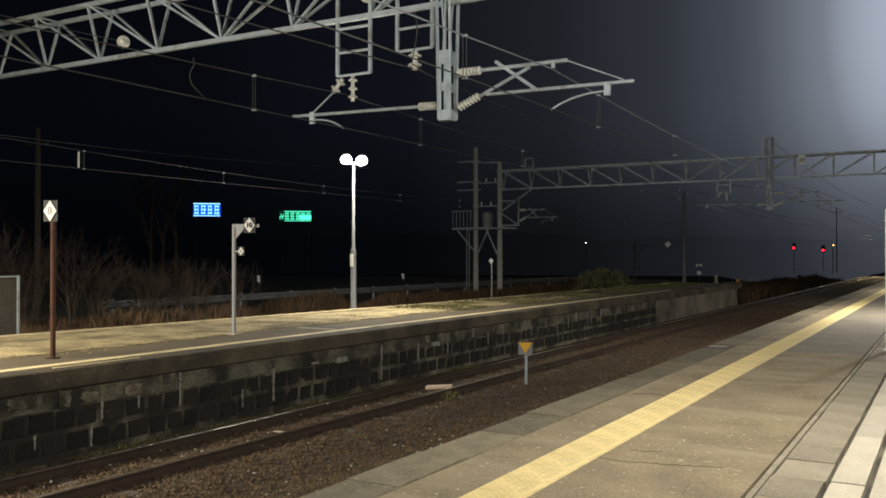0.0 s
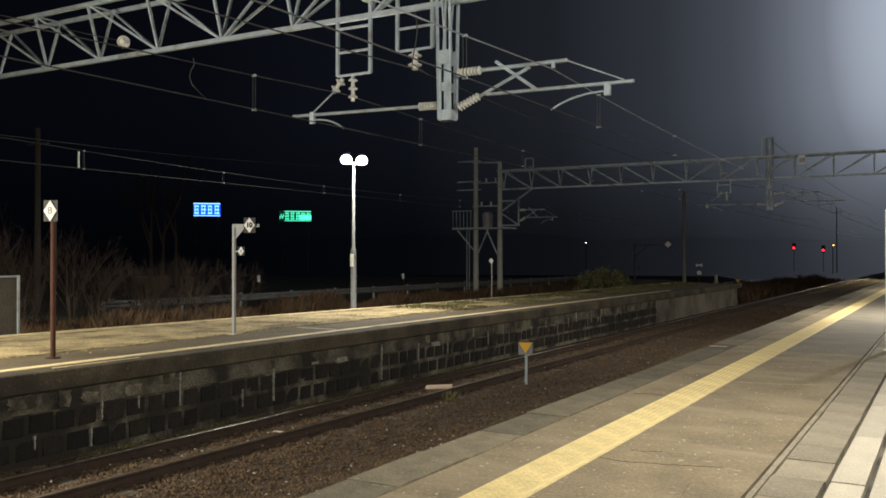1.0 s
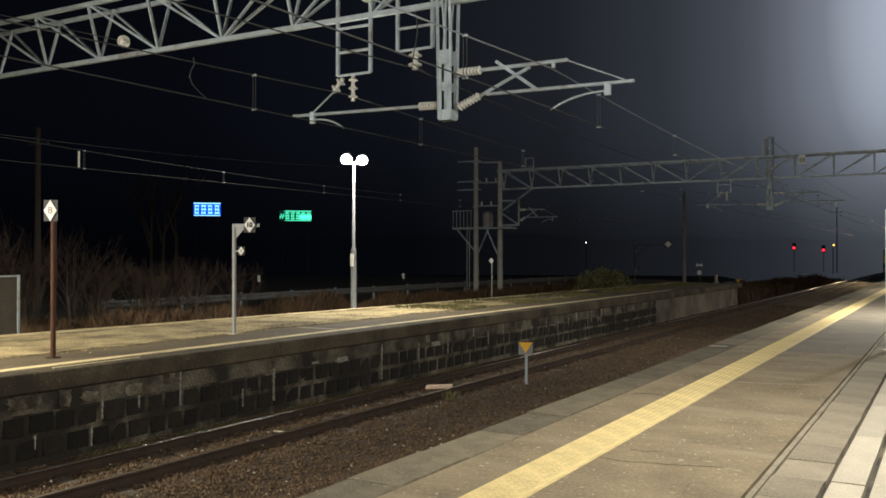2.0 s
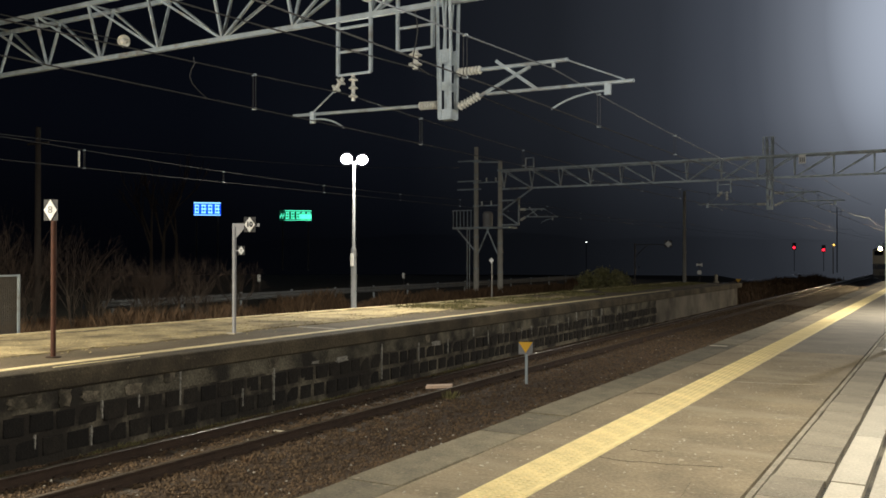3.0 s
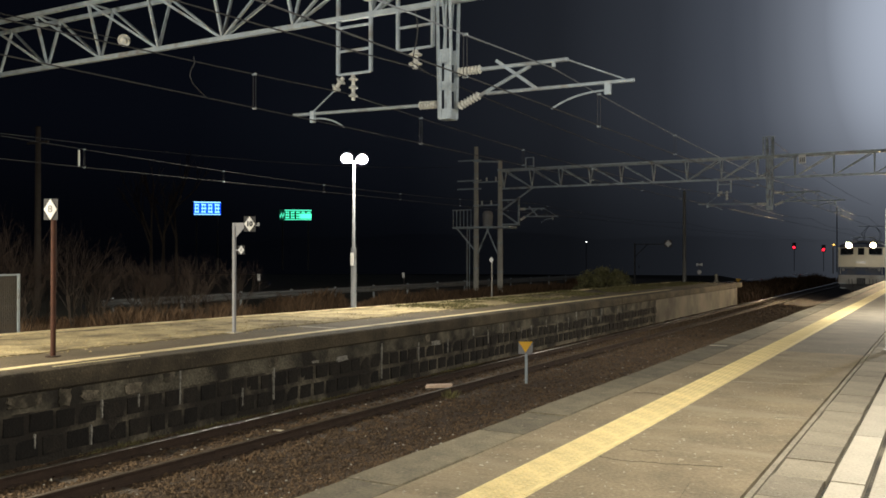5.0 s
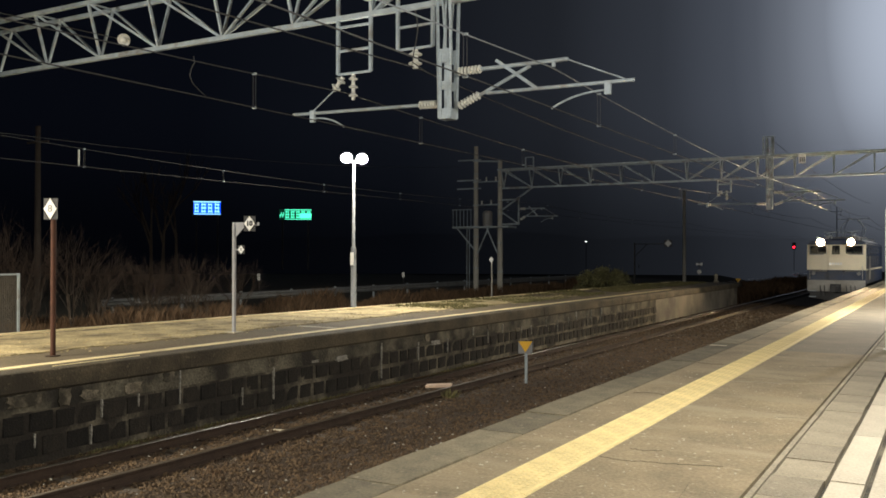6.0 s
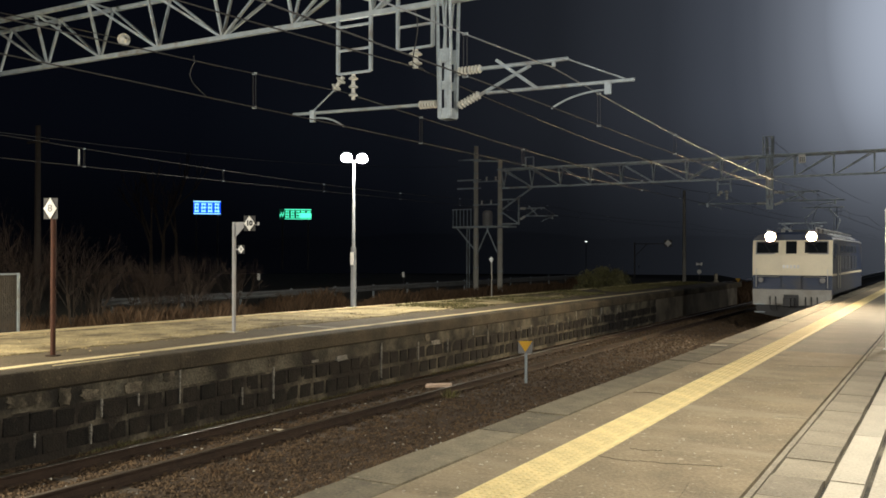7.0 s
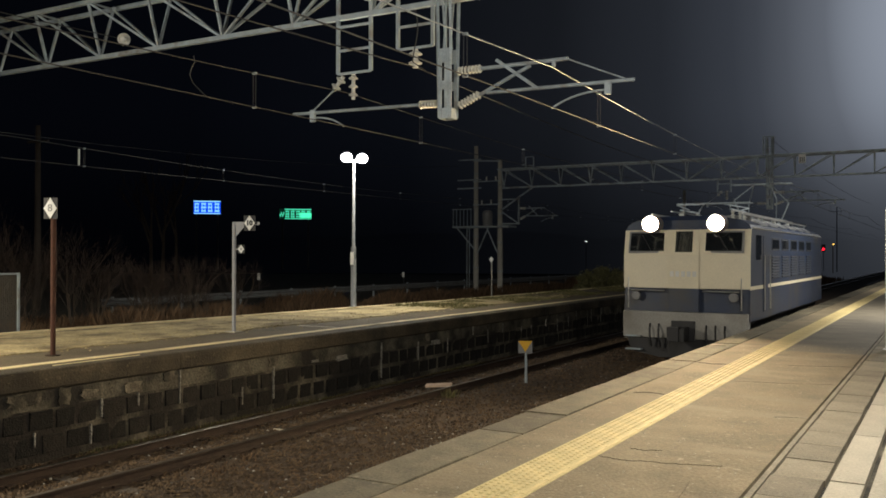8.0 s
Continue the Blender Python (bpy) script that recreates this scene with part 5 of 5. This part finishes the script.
def build_locomotive():
    L = 12.3
    loco = thing("electric_locomotive", "blue electric locomotive with cream front and two lit headlamps", "locomotive", (NEAR_TRACK, 19.7, 0))
    H = 1.40
    sec = [(-H, 1.15), (H, 1.15), (H, 3.17), (H - 0.05, 3.28), (H - 0.24, 3.39), (0.6, 3.47), (0, 3.49), (-0.6, 3.47), (-H + 0.24, 3.39), (-H + 0.05, 3.28), (-H, 3.17)]

    def rake(z):
        return 0.0 if z < 2.6 else 0.20 * (z - 2.6) / 0.9

    def hull(bm, outline, y0f, y1f):
        a = [bm.verts.new((x, y0f(x, z), z)) for x, z in outline]
        b = [bm.verts.new((x, y1f(x, z), z)) for x, z in outline]
        n = len(outline)
        for i in range(n):
            j = (i + 1) % n
            bm.faces.new((a[i], a[j], b[j], b[i]))
        bm.faces.new(a[::-1])
        bm.faces.new(b)

    bm = BM()
    hull(bm, sec, lambda x, z: rake(z) + 0.10 * (abs(x) / H) ** 2, lambda x, z: L - rake(z) - 0.10 * (abs(x) / H) ** 2)
    part("body", bm, M_BLUE, loco, "blue painted steel body", bevel=0.0)
    # cream front apron, and the cream stripe along the sides
    bm = BM()
    xs = [-H + i * H / 4 for i in range(9)]
    zs = (1.86, 2.6, 2.9, 3.17)

    def face(x, z, off):
        return (x * 1.003, rake(z) + 0.10 * (abs(x) / H) ** 2 + off, z)
    outer = [[bm.verts.new(face(x, z, -0.012)) for x in xs] for z in zs]
    inner = [[bm.verts.new(face(x, z, 0.03)) for x in xs] for z in zs]
    for g, flip in ((outer, 1), (inner, -1)):
        for r0, r1 in zip(g, g[1:]):
            for i in range(8):
                bm.faces.new((r0[i], r0[i + 1], r1[i + 1], r1[i])[::flip])
    for i in range(8):
        bm.faces.new((outer[0][i], inner[0][i], inner[0][i + 1], outer[0][i + 1]))
        bm.faces.new((outer[3][i], outer[3][i + 1], inner[3][i + 1], inner[3][i]))
    for k in range(3):
        bm.faces.new((outer[k][0], outer[k + 1][0], inner[k + 1][0], inner[k][0]))
        bm.faces.new((outer[k][8], inner[k][8], inner[k + 1][8], outer[k + 1][8]))
    part("front_panel", bm, M_CREAM, loco, "cream painted front panel")
    for s in (-1, 1):
        bm = BM()
        bx(bm, s * H - 0.006, s * H + 0.006, 0.1, L - 0.1, 1.84, 1.92)
        part("side_stripe", bm, M_CREAM, loco, "cream stripe")
        for k in range(5):
            y = 2.75 + k * 1.45
            bm = BM()
            bx(bm, s * H - 0.02, s * H + 0.010, y, y + 1.05, 2.72, 3.02)
            wf = part("side_window", bm, M_BLUESHADE, loco, "dark window frame high on the side", bevel=0.006)
            bm = BM()
            bx(bm, s * H - 0.01, s * H + 0.014, y + 0.05, y + 1.0, 2.76, 2.98)
            part("pane", bm, M_DARKGLASS, wf)
            bm = BM()
            bx(bm, s * H - 0.02, s * H + 0.006, y, y + 1.05, 2.02, 2.62)
            lv = part("louvre", bm, M_BLUE, loco, "dark blue louvred air intake", bevel=0.004)
            bm = BM()
            for i in range(8):
                z = 2.05 + i * 0.07
                prism(bm, [(s * (H + 0.004), z), (s * (H + 0.030), z + 0.005), (s * (H + 0.004), z + 0.045)], "y", y + 0.04, y + 1.01)
            part("slats", bm, M_BLUESHADE, lv)
        bm = BM()
        bx(bm, s * H - 0.01, s * H + 0.012, 0.75, 1.35, 2.5, 3.05)
        part("cab_side_window", bm, M_DARKGLASS, loco)
        bm = BM()
        bx(bm, s * H - 0.01, s * H + 0.014, 1.6, 2.2, 1.3, 3.05)
        dr = part("cab_door", bm, M_BLUE, loco, bevel=0.006)
        bar("handrail", (s * (H + 0.05), 1.55, 1.35), (s * (H + 0.05), 1.55, 2.6), 0.014, dr, M_CHROME, square=False)
        bar("handrail", (s * (H + 0.05), 2.26, 1.35), (s * (H + 0.05), 2.26, 2.6), 0.014, dr, M_CHROME, square=False)
        bar("gutter", (s * (H + 0.01), 0.4, 3.20), (s * (H + 0.01), L - 0.4, 3.20), 0.018, loco, M_CHROME)
    # windscreens and end door
    tilt = math.degrees(math.atan2(0.20, 0.9))
    for x0, x1 in ((-1.28, -0.42), (0.42, 1.28)):
        m = Matrix.Translation(((x0 + x1) / 2, rake(2.9) + 0.035, 2.89)) @ pose(0, 0, 0, -tilt, 0, 0)
        bm = BM()
        w = (x1 - x0) / 2
        bx(bm, -w, w, -0.03, 0.02, -0.25, 0.25, m)
        fr = part("windscreen_frame", bm, M_LOCOGREY, loco, bevel=0.012)
        bm = BM()
        bx(bm, -w + 0.04, w - 0.04, -0.038, -0.02, -0.21, 0.21, m)
        part("windscreen", bm, M_DARKGLASS, fr, "dark glass windscreen")
        bm = BM()
        rod(bm, m @ Vector((0.1, -0.06, -0.2)), m @ Vector((-0.12, -0.06, 0.16)), 0.008, n=5)
        part("wiper", bm, M_BLACK, fr)
    m = Matrix.Translation((0, rake(2.9) - 0.0, 2.89)) @ pose(0, 0, 0, -tilt, 0, 0)
    bm = BM()
    bx(bm, -0.33, 0.33, -0.035, 0.0, 1.34, 3.20)
    for v in bm.verts:
        v.co.y += rake(v.co.z)
    ed = part("end_door", bm, M_BLUE, loco, "end door", bevel=0.008)
    bm = BM()
    bx(bm, -0.335, 0.335, -0.042, -0.03, 1.86, 2.6)
    bx(bm, -0.335, 0.335, -0.042, -0.03, 2.6, 3.17)
    bmesh.ops.remove_doubles(bm, verts=bm.verts, dist=0.0001)
    for v in bm.verts:
        v.co.y += rake(v.co.z)
    part("door_apron", bm, M_CREAM, ed, "cream door panel")
    bm = BM()
    bx(bm, -0.19, 0.19, -0.06, -0.02, -0.24, 0.24, m)
    part("door_window", bm, M_DARKGLASS, ed)
    bm = BM()
    for i in range(5):
        bx(bm, -0.30 + i * 0.125, -0.22 + i * 0.125, -0.05, -0.040, 2.12, 2.24)
    part("number_bars", bm, M_CHROME, ed, "bright metal bars")
    # headlamps in their housings, tail lamps
    for x in (-0.72, 0.72):
        y = rake(3.3) - 0.28
        bm = BM()
        lathe(bm, [(0.160, 0.26), (0.165, 0.0), (0.185, 0.0), (0.195, 0.05), (0.20, 0.34), (0.17, 0.72), (0.08, 0.76), (0.08, 0.28)], (x, y, 3.30), (0, 1, 0.0), 24)
        h = part("headlamp", bm, M_LOCOGREY, loco, "round deep-set headlamp housing")
        bm = BM()
        lathe(bm, [(0.19, 0), (0.19, 0.02), (0.168, 0.02), (0.168, 0.0), (0.19, 0)], (x, y, 3.30), (0, -1, 0), 24, False)
        part("rim", bm, M_CHROME, h)
        bm = BM()
        lathe(bm, [(0.112, 0), (0.112, 0.01), (0.06, 0.04)], (x, y + 0.235, 3.30), (0, -1, 0), 24)
        part("headlamp_glass", bm, M_HEAD, h, "blazing warm-white headlamp glass")
        # ring that glows by itself, for a yellowish rim round the glass
        bm = BM()
        lathe(bm, [(0.118, 0.0), (0.118, 0.012), (0.158, 0.10), (0.158, 0.08), (0.118, 0.0)], (x, y + 0.235, 3.30), (0, -1, 0), 24, False)
        part("reflector", bm, M_RIMGLOW, h, "reflector ring with painted warm glow")
        bm = BM()
        lathe(bm, [(0.10, 0), (0.10, 0.06), (0.07, 0.07)], (x * 1.5, -0.0, 1.68), (0, -1, 0), 14)
        part("tail_lamp", bm, M_LOCOGREY, loco, "unlit tail lamp")
    # lower front: buffer beam, skirt, plough, coupler, hoses, steps
    bm = BM()
    bx(bm, -1.38, 1.38, -0.05, 0.25, 0.74, 1.33)
    part("buffer_beam", bm, M_BEAM, loco, "grimy grey buffer beam", bevel=0.02)
    bm = BM()
    prism(bm, [(-1.30, 0.74), (1.30, 0.74), (1.22, 0.42), (0.55, 0.30), (-0.55, 0.30), (-1.22, 0.42)], "y", 0.02, 0.08)
    part("skirt", bm, M_BLACK, loco, "sooty black rail guard plate")
    bm = BM()
    bx(bm, -0.26, 0.26, -0.10, 0.0, 0.70, 1.14)
    bx(bm, -0.14, 0.14, -0.55, 0.1, 0.74, 1.02)
    bx(bm, -0.20, 0.06, -0.68, -0.45, 0.72, 1.04)
    bx(bm, 0.08, 0.18, -0.70, -0.5, 0.74, 1.02)
    part("coupler", bm, M_BLACK, loco, "dark knuckle coupler", bevel=0.02)
    for x in (-0.75, -0.55, 0.5, 0.7, 0.9):
        curve_bar("brake_hose", [(x, -0.05, 1.05), (x + 0.02, -0.16, 0.95), (x + 0.03, -0.18, 0.75), (x + 0.05, -0.12, 0.55)], 0.022, loco, M_BLACK)
    for s in (-1, 1):
        for z in (0.45, 0.75):
            bm = BM()
            bx(bm, s * 1.12 - 0.18, s * 1.12 + 0.18, -0.14, 0.06, z, z + 0.03)
            part("step", bm, M_GALV, loco)
        bar("front_handrail", (s * 1.25, -0.06, 1.4), (s * 1.25, -0.06, 2.1), 0.014, loco, M_CHROME, square=False)
    bar("front_handrail", (-1.2, -0.06, 1.80), (-0.42, -0.06, 1.80), 0.014, loco, M_CHROME, square=False)
    bar("front_handrail", (0.42, -0.06, 1.80), (1.2, -0.06, 1.80), 0.014, loco, M_CHROME, square=False)
    # roof gear: walkways, side vents, equipment boxes and insulated bus bars
    for s in (-1, 1):
        bar("roof_walk", (s * 1.02, 1.0, 3.56), (s * 1.02, L - 1.0, 3.56), 0.030, loco, M_CHROME)
        bar("bus_bar", (s * 0.72, 1.6, 3.66), (s * 0.72, L - 1.6, 3.66), 0.016, loco, M_CHROME, square=False)
        for k in range(9):
            y = 1.2 + k * 1.22
            bar("roof_stay", (s * 1.02, y, 3.38), (s * 1.02, y, 3.56), 0.018, loco, M_GALV)
            if k % 2:
                insulator((s * 0.72, y, 3.45), (s * 0.72, y, 3.65), loco, 3, 0.05, 0.025)
        for k in range(6):
            y = 1.9 + k * 1.5
            bm = BM()
            prism(bm, [(s * 1.05, 3.36), (s * 1.30, 3.26), (s * 1.30, 3.34), (s * 1.10, 3.46)], "y", y, y + 0.9)
            part("roof_vent", bm, M_CHROME, loco, "bright metal roof ventilator cowl")
    for y0, y1, h in ((4.4, 5.6, 3.66), (5.8, 7.2, 3.70), (7.4, 8.0, 3.65)):
        bm = BM()
        bx(bm, -0.6, 0.6, y0, y1, 3.42, h)
        part("roof_box", bm, M_LOCOGREY, loco, bevel=0.03)
    for y in (2.9, 9.4):
        pan = new("pantograph")
        pan.parent = loco
        for s in (-1, 1):
            bar("base_bar", (s * 0.6, y - 0.9, 3.70), (s * 0.6, y + 0.9, 3.70), 0.03, pan)
            top = 4.86 if y > 8 else 3.92
            bar("lower_arm", (s * 0.5, y - 0.5, 3.72), (s * 0.62, y - 1.15, (3.72 + top) / 2), 0.022, pan)
            bar("lower_arm", (s * 0.5, y + 0.5, 3.72), (s * 0.62, y + 1.15, (3.72 + top) / 2), 0.022, pan)
            bar("upper_arm", (s * 0.62, y - 1.15, (3.72 + top) / 2), (s * 0.25, y, top - 0.04), 0.018, pan)
            bar("upper_arm", (s * 0.62, y + 1.15, (3.72 + top) / 2), (s * 0.25, y, top - 0.04), 0.018, pan)
            insulator((s * 0.6, y - 0.7, 3.45), (s * 0.6, y - 0.7, 3.69), loco, 3, 0.06, 0.03)
            insulator((s * 0.6, y + 0.7, 3.45), (s * 0.6, y + 0.7, 3.69), loco, 3, 0.06, 0.03)
        bar("collector_head", (-0.9, y - 0.15, top - 0.02), (0.9, y - 0.15, top - 0.02), 0.02, pan)
        bar("collector_head", (-0.9, y + 0.15, top - 0.02), (0.9, y + 0.15, top - 0.02), 0.02, pan)
    # underframe, bogies and wheels
    bm = BM()
    bx(bm, -1.25, 1.25, 0.4, L - 0.4, 0.98, 1.16)
    part("underframe", bm, M_BLACK, loco)
    for y0 in (3.85, 7.75):
        bm = BM()
        bx(bm, -1.2, 1.2, y0, y0 + 0.7, 0.45, 1.0)
        part("equipment_box", bm, M_BLACK, loco, bevel=0.02)
    wheels = []
    for yb in (2.2, 6.15, 10.1):
        for s in (-1, 1):
            bm = BM()
            bx(bm, s * 1.0 - 0.06, s * 1.0 + 0.06, yb - 1.55, yb + 1.55, 0.45, 0.85)
            part("bogie_frame", bm, M_BLACK, loco, "dark grimy bogie frame")
        for dy in (-1.0, 1.0):
            bm = BM()
            for s in (-1, 1):
                lathe(bm, [(0.56, -0.065), (0.56, -0.02), (0.545, 0.07), (0.40, 0.07), (0.38, 0.02), (0.12, 0.06), (0.12, -0.065)], (s * 0.56, 0, 0), (s, 0, 0), 24)
            rod(bm, (-0.55, 0, 0), (0.55, 0, 0), 0.09, n=10)
            w = part("wheelset", bm, M_RUST, loco, "steel wheelset")
            w.location = (0, yb + dy, 0.56)
            wheels.append(w)
    return loco, wheels


LOCO, WHEELS = build_locomotive()

# paving, wall blocks and sleepers, piece by piece
build_sleepers(TRACK_B, FAR_TRACK, 4.0, 60)
build_sleepers(TRACK_A, NEAR_TRACK, 4.0, 60)
build_near_pieces(PLATFORM)
build_paving_wear(PLATFORM)
build_island_blocks(ISLAND)

RUN = [(0.0, 139.5), (2.8, 97.5), (4.6, 70.4), (6.2, 46.8), (7.0, 35.0), (7.4, 28.9), (7.7, 24.55), (8.0, 19.7)]


def motions():
    walk(LOCO, [(t, pose(NEAR_TRACK, y, 0)) for t, y in RUN])
    # the wheels turn under the moving body
    for w in WHEELS:
        rows = []
        n = 240
        for k in range(n + 1):
            t = 8.0 * k / n
            a = [r for r in RUN if r[0] <= t + 1e-6][-1]
            b = [r for r in RUN if r[0] >= t - 1e-6][0]
            y = a[1] if b[0] == a[0] else a[1] + (b[1] - a[1]) * (t - a[0]) / (b[0] - a[0])
            rows.append((t, pose(w.location.x, w.location.y, 0.56, math.degrees((139.5 - y) / 0.56), 0, 0)))
        walk(w, rows)


motions()
